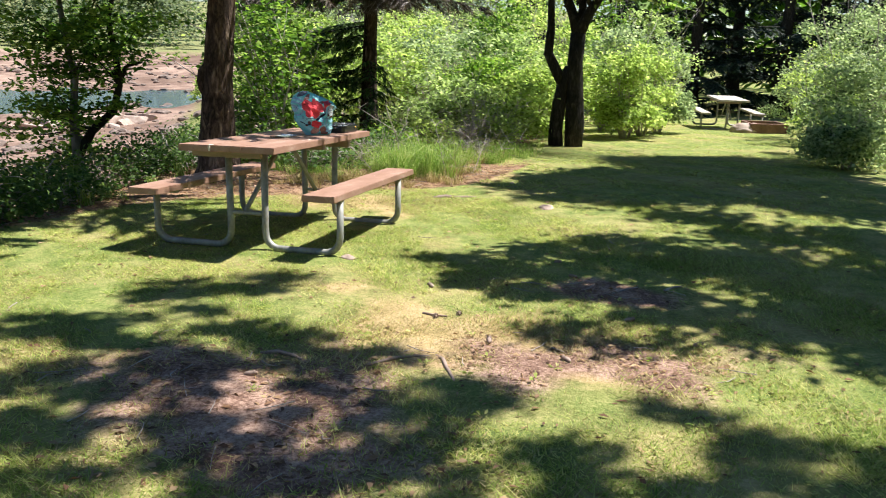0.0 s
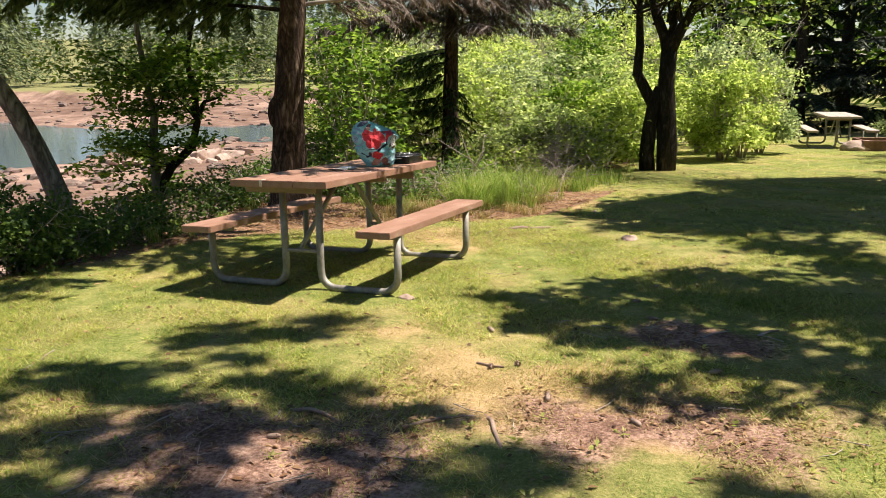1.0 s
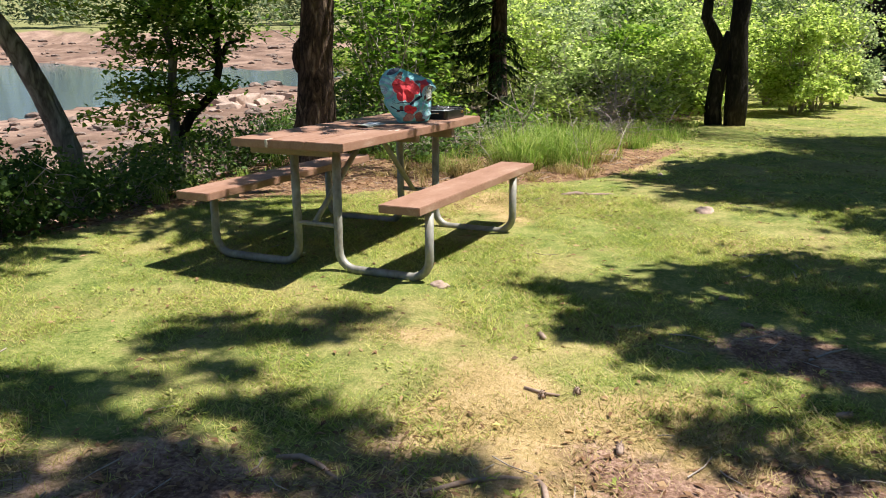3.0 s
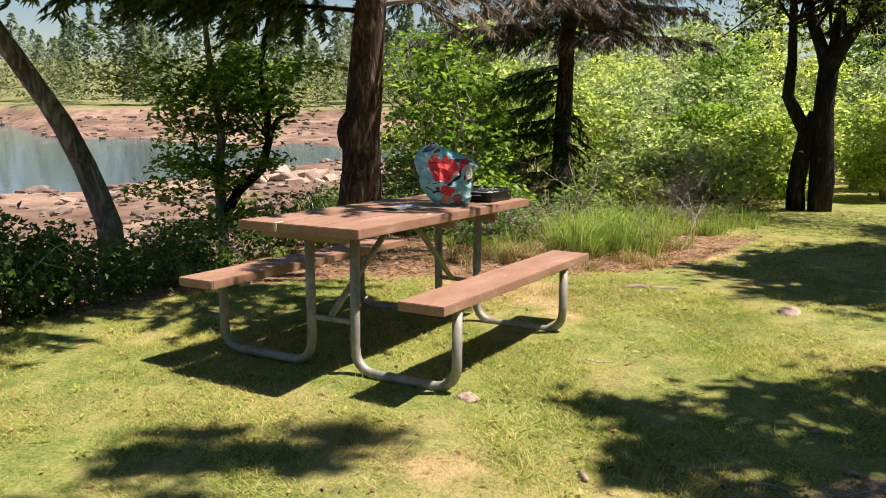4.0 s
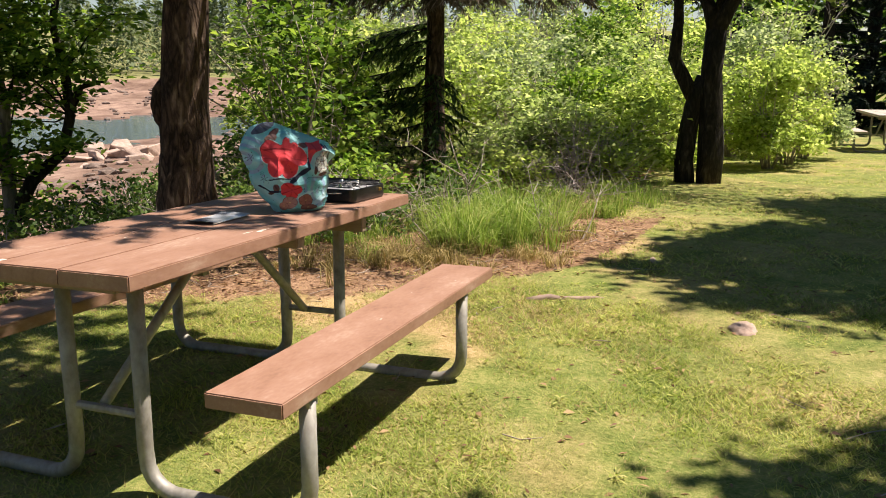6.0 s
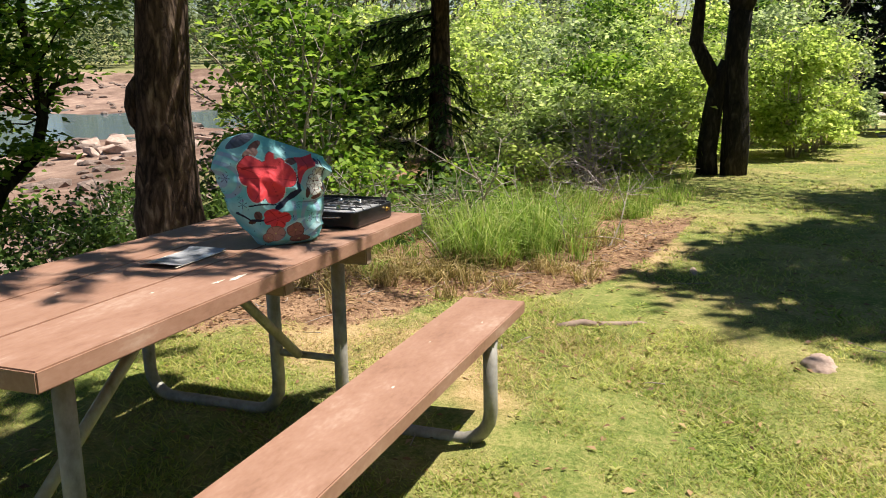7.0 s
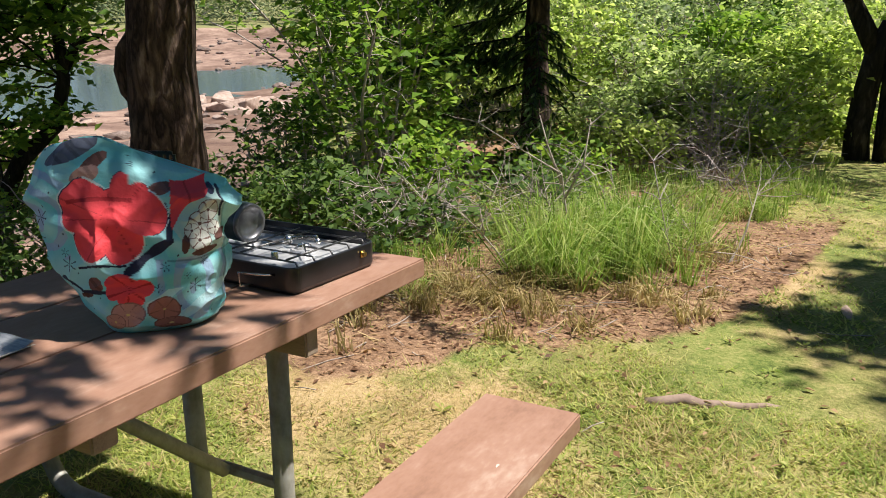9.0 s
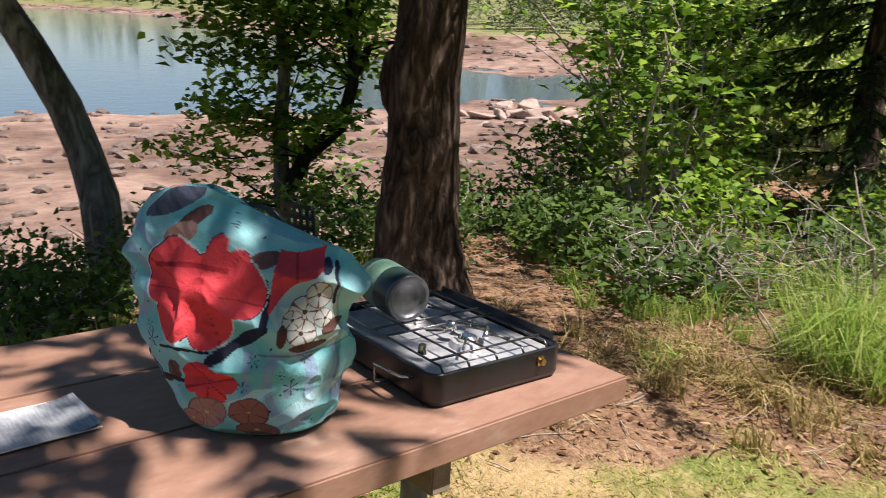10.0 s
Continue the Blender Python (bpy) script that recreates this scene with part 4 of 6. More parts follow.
def droppings():
    """White splash and specks dried on the boards."""
    g = np.random.default_rng(8)
    for x, y, z, r in ((0.292, 0.715, 0.7625, 0.016), (0.270, 0.66, 0.7625, 0.010), (0.18, 0.52, 0.7625, 0.004), (-0.05, 0.45, 0.7625, 0.004), (0.66, 0.86, 0.4505, 0.004), (0.61, 1.25, 0.4505, 0.003), (0.70, 1.5, 0.4505, 0.003)):
        k = 14
        pts = [(0, 0, 0.0012)] + [(r * (1 + 0.35 * g.normal()) * math.cos(6.283 * i / k) * 0.7, 2.0 * r * (1 + 0.35 * g.normal()) * math.sin(6.283 * i / k), 0.0003) for i in range(k)]
        ob = part("bird_dropping", Geo().add(pts, [(0, 1 + i, 1 + (i + 1) % k) for i in range(k)]), M_SCUFF, None, smooth=True)
        tagged(ob, "dried white bird dropping on the brown board", "bird dropping").matrix_basis = on_table(x, y, z)


droppings()


def paper_material():
    m, nt, b = blank("plastic_sleeve", 0.16, 0, 0.6)
    where = place_of(nt)
    cloud, print_rows = noise_of(nt, where, 16.0, 4), noise_of(nt, place_of(nt, (30, 220, 1)), 1.0, 2)
    value = sum_of(nt, "ADD", sum_of(nt, "MULTIPLY", cloud, 0.6), sum_of(nt, "MULTIPLY", print_rows, 0.4))
    col = ramp_of(nt, value, [(0.36, (0.24, 0.26, 0.30)), (0.50, (0.42, 0.44, 0.47)), (0.64, (0.60, 0.61, 0.63))])
    nt.links.new(col, b.inputs["Base Color"])
    return m


def build_leaflet():
    sheet = thing("leaflet", on_table(0.003, 0.862, 0.7635, 2), "grey printed leaflet in a clear plastic sleeve", "leaflet")
    nx, ny = 9, 12
    verts, faces = [], []
    for top in (0, 1):
        for j in range(ny):
            for i in range(nx):
                x, y = (i / (nx - 1) - 0.5) * 0.125, (j / (ny - 1) - 0.5) * 0.235
                z = 0.0012 + 0.010 * max(0, abs(y) / 0.117 - 0.55) ** 2 * 4 + 0.002 * math.sin(30 * x + 14 * y) ** 2 + 0.0012 * top
                verts.append((x, y, z))
    for top in (0, 1):
        for j in range(ny - 1):
            for i in range(nx - 1):
                a = top * nx * ny + j * nx + i
                q = (a, a + 1, a + nx + 1, a + nx)
                faces.append(q if top else tuple(reversed(q)))
    part("sheet", Geo().add(verts, faces), paper_material(), sheet, smooth=True)
    rim = Geo()
    for x0, x1, y0, y1 in ((-0.0645, -0.0605, -0.118, 0.118), (0.0605, 0.0645, -0.118, 0.118)):
        rim.box(x0, x1, y0, y1, 0.0032, 0.0042)
    part("border", rim, M_SCUFF, sheet, "pale border of the sleeve")


build_leaflet()

# ---- stones, roots, sticks ----
def boulder(name, x, y, z, size, label, material=None, seed=1, category="rock", group=""):
    b = bmesh.new()
    bmesh.ops.create_icosphere(b, subdivisions=4, radius=1)
    off = Vector((seed * 3.1, seed * 1.7, seed * 2.3))
    for v in b.verts:
        d = 1 + 0.28 * noise.noise(v.co * 1.3 + off) + 0.12 * noise.noise(v.co * 3.4 + off) + 0.05 * noise.noise(v.co * 8 + off)
        p = v.co * d
        v.co = Vector((p.x * size[0], p.y * size[1], p.z * size[2]))
    ob = tagged(part(name, b, material or M_STONE, None, smooth=True), label, category, group)
    ob.matrix_basis = pose(x, y, z, 0, 0, seed * 47)
    return ob


boulder("rock", 1.83, 2.55, gz(1.83, 2.5) - 0.02, (0.12, 0.08, 0.055), "pale half-buried rock in the lawn", seed=2)
boulder("stone", 0.80, 0.225, gz(0.8, 0.2) - 0.002, (0.06, 0.05, 0.026), "flat pinkish stone under the table's pipe leg", seed=3)
boulder("rock", 4.55, 15.7, gz(4.55, 15.7) + 0.05, (0.34, 0.25, 0.18), "pale boulder beside the fire ring", seed=4)
boulder("rock", 1.2, 4.1, gz(1.2, 4.1) - 0.005, (0.10, 0.022, 0.014), "flat weathered ledge flush with the grass", seed=6)


def limb(points, r0, r1, sides=7, lumps=0.15):
    n = len(points)
    return Geo().tube(points, [r0 + (r1 - r0) * i / (n - 1) for i in range(n)], sides, lumps)


def ground_stick(name, pts, r0, r1, label, material, category="stick"):
    ob = tagged(part(name, limb([(x, y, gz(x, y) + h) for x, y, h in pts], r0, r1), material, None, smooth=True), label, category)
    return ob


ground_stick("log", [(0.66, 2.78, -0.020), (0.72, 2.80, -0.006), (0.78, 2.83, 0.002), (0.84, 2.82, -0.002), (0.90, 2.86, -0.008), (0.97, 2.86, 0.000), (1.03, 2.91, -0.006), (1.10, 2.93, -0.018)], 0.026, 0.016, "weathered brown branch sunk into the grass", M_ROOT, "branch")
ground_stick("root", [(1.90, -1.40, -0.006), (1.95, -1.46, 0.006), (1.99, -1.55, 0.008), (2.05, -1.66, 0.004), (2.08, -1.72, -0.008)], 0.012, 0.007, "worn tree root crossing bare soil", M_ROOT, "root")
ground_stick("root", [(1.62, -1.62, -0.008), (1.72, -1.52, 0.004), (1.82, -1.45, 0.005), (1.93, -1.40, -0.008)], 0.010, 0.006, "thin tree root crossing bare soil", M_ROOT, "root")
ground_stick("root", [(1.10, -1.62, -0.008), (1.18, -1.60, 0.006), (1.27, -1.62, 0.004), (1.36, -1.66, -0.008)], 0.012, 0.007, "worn tree root crossing bare soil", M_ROOT, "root")
ground_stick("stick", [(2.62, -0.12, 0.010), (2.70, 0.0, 0.014), (2.76, 0.07, 0.012)], 0.006, 0.003, "grey fallen twig on shaded grass", M_GREYTWIG)
ground_stick("stick", [(2.92, 0.05, 0.010), (2.98, 0.14, 0.016), (3.02, 0.18, 0.012)], 0.008, 0.005, "grey fallen twig on shaded grass", M_GREYTWIG)
ground_stick("stick", [(2.05, -0.05, 0.012), (2.14, -0.04, 0.014), (2.22, -0.06, 0.010)], 0.003, 0.002, "pale fallen twig on shaded grass", M_TWIG)
ground_stick("stick", [(1.66, -0.83, 0.010), (1.74, -0.85, 0.012), (1.80, -0.84, 0.010)], 0.008, 0.005, "short piece of bark on dry grass", M_ROOT)


def build_cones():
    g = np.random.default_rng(5)
    first = None
    for x, y in ((1.85, -0.78), (1.74, -0.86), (2.35, 0.2), (2.1, -1.15), (2.75, -0.6), (1.55, -0.3), (2.5, -1.3), (3.1, -0.9), (1.2, -1.9), (2.2, 0.55)):
        m = pose(x, y, gz(x, y) + 0.013, 0, 90 - 8, float(g.uniform(0, 360)))
        if first is None:
            geo = Geo().tube([(0, 0, -0.028), (0, 0, -0.02), (0, 0, 0.0), (0, 0, 0.02), (0, 0, 0.03)], [0.004, 0.011, 0.013, 0.010, 0.003], 8)
            first = thing("spruce_cone", m, "small brown spruce cone lying on the lawn", "cone", "fallen cones")
            part("core", geo, M_ROOT, first, smooth=True)
            sc = Geo()
            for k in range(28):
                a, z = k * 2.4, -0.022 + 0.0017 * k
                c, s = math.cos(a), math.sin(a)
                sc.add([(0.008 * c - 0.005 * s, 0.008 * s + 0.005 * c, z), (0.008 * c + 0.005 * s, 0.008 * s - 0.005 * c, z), (0.017 * c, 0.017 * s, z + 0.009)], [(0, 1, 2)])
            part("scales", sc, M_ROOT, first)
        else:
            copy_thing(first, m)


build_cones()


def fire_ring():
    x, y = 4.95, 16.0
    ring = thing("fire_ring", pose(x, y, gz(x, y), 0, 0, 12), "low rusty-red square fire surround on the lawn", "fire pit")
    w, t, h = 0.42, 0.06, 0.24
    for k in range(4):
        g = Geo().box(-w, w - t, -w, -w + t, -0.05, h)
        part("side", g, M_PIT, ring, bevel=0.008).matrix_basis = pose(0, 0, 0, 0, 0, 90 * k)


fire_ring()


# ---- trees and shrubs ----
def wander(start, way, length, steps, g, bend=0.25, lift=0.0):
    p, d = Vector(start), Vector(way).normalized()
    pts = [tuple(p)]
    for _ in range(steps):
        d = (d + Vector((g.normal(0, bend), g.normal(0, bend), g.normal(0, bend) + lift))).normalized()
        p = p + d * (length / steps)
        pts.append(tuple(p))
    return pts


def shrub(x, y, height, radius, n, leaf, material, label, seed, stem=M_GREYTWIG, category="shrub", name="shrub", slim=0.6, flat=0.45, clump=0.16, group="", stems=7, shell=0.6, mounds=0):
    """Stems with twigs, and leaves in clumps, the greater share on the uneven outer shell."""
    g = np.random.default_rng(seed)
    bush = thing(name, pose(x, y, gz(x, y) - 0.03), label, category, group)
    geo = Geo()
    pts = []
    for k in range(stems):
        a = 2 * math.pi * k / stems + g.uniform(-0.4, 0.4)
        out = g.uniform(0.25, 1.0)
        line = wander((0.06 * math.cos(a), 0.06 * math.sin(a), 0), (out * radius * math.cos(a), out * radius * math.sin(a), height), height * g.uniform(0.75, 1.0), 6, g, 0.12, 0.02)
        geo.tube(line, [0.012 * (1 - 0.13 * i) * (0.6 + height / 2.5) for i in range(len(line))], 5)
        for i in range(2, len(line)):
            for _ in range(2):
                tw = wander(line[i], (g.normal(), g.normal(), g.uniform(0, 0.9)), radius * g.uniform(0.25, 0.5), 3, g, 0.25)
                geo.tube(tw, [0.005, 0.004, 0.003, 0.002], 4)
                pts.append(tw[-1]), pts.append(tw[1])
    tagged(part("stem_growth", geo, stem, bush, smooth=True), kind="stuff")
    pts = np.array(pts)
    m = 140
    way = unit(g.normal(0, 1, (m, 3)))
    way[:, 2] = np.abs(way[:, 2]) * 1.1 - 0.25
    lump = 0.88 + 0.22 * np.sin(3.1 * way[:, 0] + seed) * np.sin(2.7 * way[:, 1] + 2 * seed) + g.normal(0, 0.07, m)
    dome = unit(way) * lump[:, None] * np.array([radius, radius, height * 0.72]) + np.array([0, 0, height * 0.30])
    k = int(n * shell)
    pick = g.integers(0, m, k)
    size = clump * g.uniform(0.35, 1.2, m)[pick]
    a = dome[pick] + g.normal(0, 1, (k, 3)) * size[:, None] * np.array([1, 1, 0.5])
    pick = g.integers(0, len(pts), n - k)
    size = clump * g.uniform(0.4, 1.3, len(pts))[pick]
    b = pts[pick] + g.normal(0, 1, (n - k, 3)) * size[:, None] * np.array([1, 1, 0.6])
    if mounds:
        # billows of leaves with dark hollows between them
        core = dome[g.integers(0, m, mounds)] * g.uniform(0.72, 1.06, (mounds, 1))
        big = clump * g.uniform(0.5, 1.5, mounds)
        pick = g.choice(mounds, k, p=big ** 2 / np.sum(big ** 2))
        out = g.normal(0, 1, (k, 3))
        out[:, 2] = np.abs(out[:, 2]) * 1.2 - 0.25
        a = core[pick] + unit(out) * (big[pick] * g.uniform(0.7, 1.08, k))[:, None] * np.array([1, 1, 0.75]) + g.normal(0, 0.03, (k, 3))
    where = np.concatenate([a, b])
    where[:, 2] = np.abs(where[:, 2]) + 0.02
    part("foliage", leaf_mesh("foliage", where, leaf, 0.4, flat, slim, 0.1, g), material, bush)
    return bush


def needle_sprays(lines, g, n_per_m, length, droop=0.25, spread=0.9):
    """Needle twigs set herringbone-wise along the branch lines."""
    centres, alongs, normals = [], [], []
    for pts in lines:
        pts = np.array(pts)
        seg = np.diff(pts, axis=0)
        lens = np.linalg.norm(seg, axis=1)
        n = max(2, int(n_per_m * lens.sum()))
        pick = g.choice(len(seg), n, p=lens / lens.sum())
        t = g.random(n)[:, None]
        way = unit(seg[pick])
        side = unit(np.cross(way, np.array([0, 0, 1.0])) + 1e-6)
        s = np.where(g.random(n) < 0.5, 1, -1)[:, None]
        along = unit(way * g.uniform(0.3, 1.0, (n, 1)) + side * s * g.uniform(0.2, spread, (n, 1)) + np.array([0, 0, -1.0]) * g.uniform(-0.15, 2 * droop, (n, 1)))
        centres.append(pts[:-1][pick] + seg[pick] * t + along * length * 0.4)
        alongs.append(along)
        normals.append(unit(np.array([0, 0, 1.0]) + g.normal(0, 0.5, (n, 3))))
    return np.concatenate(centres), np.concatenate(alongs), np.concatenate(normals)


def spruce(x, y, trunk_pts, r0, r1, branches, seed, label, bark=M_SPRUCE_BARK, needle=M_NEEDLE, n_per_m=70, length=0.13, name="spruce_tree", dead=None, slim=0.22, sides=16, droop=0.25):
    """branches: (height, azimuth in degrees, length, sag, living) rows."""
    g = np.random.default_rng(seed)
    z0 = gz(x, y) - 0.1
    tree = thing(name, pose(x, y, z0), label, "tree")
    n = len(trunk_pts)
    fine = []
    for i in range(n - 1):
        for k in range(6):
            fine.append(Vector(trunk_pts[i]).lerp(Vector(trunk_pts[i + 1]), k / 6))
    fine.append(Vector(trunk_pts[-1]))
    rad = [r0 + (r1 - r0) * (i / (len(fine) - 1)) + 0.45 * r0 * math.exp(-p.z / 0.22) for i, p in enumerate(fine)]
    trunk = Geo().tube(fine, rad, sides, 0.10)
    part("trunk", trunk, bark, tree, smooth=True)
    wood, bare, live, gone = Geo(), Geo(), [], []
    hs = [p[2] for p in trunk_pts]
    for h, az, ln, sag, living in branches:
        cx, cy = np.interp(h, hs, [p[0] for p in trunk_pts]), np.interp(h, hs, [p[1] for p in trunk_pts])
        a = radians(az)
        tip = float(g.normal(-0.12, 0.18)) if droop > 0.5 and living else 0.0
        pts = []
        for k in range(8):
            s = k / 7
            pts.append((cx + math.cos(a) * ln * s + g.normal(0, 0.02), cy + math.sin(a) * ln * s + g.normal(0, 0.02), h + ln * ((0.12 + tip) * s - sag * s * s)))
        (wood if living else bare).tube(pts, [(0.012 if droop > 0.5 else 0.022) * (0.5 + ln / 4) * (1 - 0.11 * k) for k in range(8)], 5)
        store = live if living else gone
        store.append(pts[1:] if droop > 0.5 else pts[3:])
        for k in range(1 if droop > 0.5 else 2, 8):
            for sgn in (1, -1):
                for _ in range(2):
                    b = a + sgn * g.uniform(0.6, 1.15)
                    l2 = ln * g.uniform(0.14, 0.34) * (1.15 - 0.09 * k)
                    p = Vector(pts[k]) + (Vector(pts[max(0, k - 1)]) - Vector(pts[k])) * float(g.random())
                    q = [tuple(p + Vector((math.cos(b) * l2 * s, math.sin(b) * l2 * s, l2 * (-0.1 * s - 0.35 * s * s)))) for s in (0, 0.35, 0.7, 1.0)]
                    (wood if living else bare).tube(q, [0.006, 0.005, 0.004, 0.002], 4)
                    store.append(q)
    tagged(part("branchwork", wood, M_DARK_BARK, tree, smooth=True), kind="stuff")
    if gone:
        tagged(part("dead_branchwork", bare, M_GREYTWIG, tree, "dead grey branches", smooth=True), kind="stuff")
    for lines, mat, nm, dens, sl in ((live, needle, "needles", n_per_m, slim), (gone, M_NEEDLE_DEAD, "dead_sprays", 105, 0.085)):
        if lines:
            c, al, no = needle_sprays(lines, g, dens, length, droop)
            ln = length * g.uniform(0.6, 1.3, len(c))
            v, f = leaf_quads(c, al, no, ln, ln * sl, 0.15)
            part(nm, fast_mesh(nm, v, f), mat, tree)
    return tree


def branch_rows(h0, h1, n, l0, l1, sag, seed, living=1.0, az0=0, az1=360):
    g = np.random.default_rng(seed)
    rows = []
    for k in range(n):
        h = h0 + (h1 - h0) * k / max(1, n - 1)
        rows.append((h, float(g.uniform(az0, az1)), float((l0 + (l1 - l0) * k / max(1, n - 1)) * g.uniform(0.75, 1.15)), sag * float(g.uniform(0.6, 1.3)), bool(g.random() < living)))
    return rows


# the tall spruce behind the table
tall_spruce = spruce(-1.90, 3.10, [(0.02, 0, 0), (0, 0, 0.5), (0.035, 0.0, 1.2), (0.15, 0.02, 2.4), (0.24, 0.02, 4.5), (0.28, 0, 8.0), (0.28, 0, 12)], 0.225, 0.03,
       [(3.7, -18, 3.5, 0.03, True), (4.1, -24, 3.4, 0.03, True), (3.9, -31, 3.2, 0.04, True), (2.4, 200, 3.6, 0.07, True), (2.45, 222, 3.8, 0.08, True), (2.55, 212, 3.4, 0.09, True), (2.6, 195, 3.2, 0.10, True), (2.65, 232, 3.4, 0.09, True), (2.2, 186, 2.6, 0.04, True), (2.75, 205, 3.9, 0.10, True),
        (2.30, 205, 3.0, 0.02, True), (2.35, 35, 2.2, 0.02, False), (2.25, 20, 2.4, 0.05, False), (2.6, 240, 3.2, 0.06, True), (2.5, 180, 2.8, 0.04, True), (2.75, 160, 2.6, 0.05, True),
        (2.7, 60, 2.0, 0.06, False), (2.9, 215, 3.2, 0.08, True), (3.0, 250, 2.6, 0.08, True), (3.1, 190, 3.0, 0.08, True)] + branch_rows(3.3, 9.0, 34, 2.8, 1.0, 0.14, 3, 0.85, 100, 300) + branch_rows(4.5, 10.5, 14, 1.4, 0.7, 0.14, 4, 1.0, -40, 90) + branch_rows(3.6, 6.0, 14, 2.4, 3.0, 0.05, 9, 1.0, -100, -45),
       21, "tall spruce with flaking brown trunk and long bare lower branches", n_per_m=110)
swelling = Geo()
swelling.tube([(-0.05, -0.07, 0.98), (-0.07, -0.095, 1.08), (-0.085, -0.105, 1.17), (-0.075, -0.095, 1.26), (-0.03, -0.06, 1.38)], [0.04, 0.056, 0.064, 0.056, 0.03], 12, 0.3)
part("burl", swelling, M_SPRUCE_BARK, tall_spruce, "swollen knot on the trunk", smooth=True)
# the slimmer spruce further along
spruce(-2.06, 8.2, [(0, 0, 0), (0, 0, 1.2), (0.03, 0, 2.6), (0.05, 0, 5), (0.05, 0, 9)], 0.16, 0.03,
       [(0.9, 200, 1.9, 0.10, True), (1.2, 170, 2.0, 0.12, True), (1.35, 230, 1.8, 0.1, True), (1.6, 190, 2.1, 0.12, True), (0.6, 215, 1.6, 0.10, True), (1.1, 215, 1.9, 0.11, True), (1.75, 180, 2.0, 0.12, True), (1.9, 220, 2.0, 0.12, True), (2.05, 200, 2.1, 0.12, True)]
       + branch_rows(1.5, 3.0, 6, 1.6, 2.2, 0.12, 5, 0.8, 140, 330) + branch_rows(2.4, 3.7, 26, 1.9, 2.4, 0.16, 6, 0.0, -125, 15) + branch_rows(3.2, 8.0, 17, 2.2, 0.8, 0.15, 7, 0.8),
       22, "slender spruce with drooping grey dead lower branches", n_per_m=48, length=0.13, droop=0.6)


def forked_tree():
    """Two dark stems that meet, then fork into upright limbs below a wide crown."""
    x, y = 1.10, 9.5
    g = np.random.default_rng(31)
    tree = thing("forked_tree", pose(x, y, gz(x, y) - 0.08), "dark double-stemmed tree with broad low crown on the lawn edge", "tree")
    stems = [([(-0.17, 0, 0), (-0.19, 0, 0.35), (-0.15, 0, 0.8), (-0.10, 0, 1.15), (0.0, 0, 1.42)], 0.135, 0.10),
             ([(0.13, 0.03, 0), (0.13, 0.03, 0.5), (0.11, 0.02, 1.0), (0.08, 0, 1.5), (0.10, 0, 2.0)], 0.16, 0.13),
             ([(-0.10, 0, 1.12), (-0.28, 0, 1.45), (-0.38, -0.02, 1.65), (-0.36, -0.02, 2.1), (-0.40, 0, 2.8), (-0.5, 0, 4.2)], 0.10, 0.04),
             ([(0.10, 0, 1.95), (0.0, 0.05, 2.25), (-0.15, 0.1, 2.6), (-0.32, 0.2, 3.2), (-0.5, 0.4, 4.5)], 0.10, 0.04),
             ([(0.10, 0, 1.95), (0.22, 0, 2.25), (0.42, 0, 2.6), (0.60, 0, 3.1), (0.85, -0.1, 4.4)], 0.105, 0.04),
             ([(0.08, 0, 2.0), (0.14, 0.1, 2.4), (0.2, 0.15, 3.0), (0.25, 0.2, 4.4)], 0.07, 0.03),
             ([(-0.36, -0.02, 1.62), (-0.44, -0.06, 1.66)], 0.06, 0.045)]
    for pts, a, b in stems:
        part("stem", limb(pts, a, b, 12, 0.16), M_DARK_BARK, tree, smooth=True)
    twigs, cores = Geo(), []
    for k in range(64):
        a, out = g.uniform(0, 2 * math.pi), g.uniform(0.8, 2.7)
        z = g.uniform(2.6, 4.9) if out < 2.2 else g.uniform(2.4, 3.6)
        tip = Vector((math.cos(a) * out * (0.85 if math.cos(a) > 0 else 0.9) + 0.6, math.sin(a) * out * 0.8 - 0.5, z))
        start = Vector((g.uniform(-0.45, 0.6), g.uniform(-0.4, 0.2), g.uniform(2.4, 3.6)))
        mid = start.lerp(tip, 0.5) + Vector((0, 0, 0.35))
        end = tip - Vector((0, 0, g.uniform(0.05, 0.3)))
        twigs.tube([start, mid, tip, end], [0.022, 0.014, 0.007, 0.003], 5)
        for s in (0.0, 0.3, 0.6, 1.0):
            cores.append(mid.lerp(end, s))
    tagged(part("branchwork", twigs, M_DARK_BARK, tree, smooth=True), kind="stuff")
    cores = np.array(cores)
    n = 8000
    pick = g.integers(0, len(cores), n)
    where = cores[pick] + g.normal(0, 1, (n, 3)) * np.array([0.30, 0.30, 0.16])
    part("crown", leaf_mesh("crown", where, 0.075, 0.35, 0.35, 0.5, 0.3, g), M_LEAF_CROWN, tree)


forked_tree()


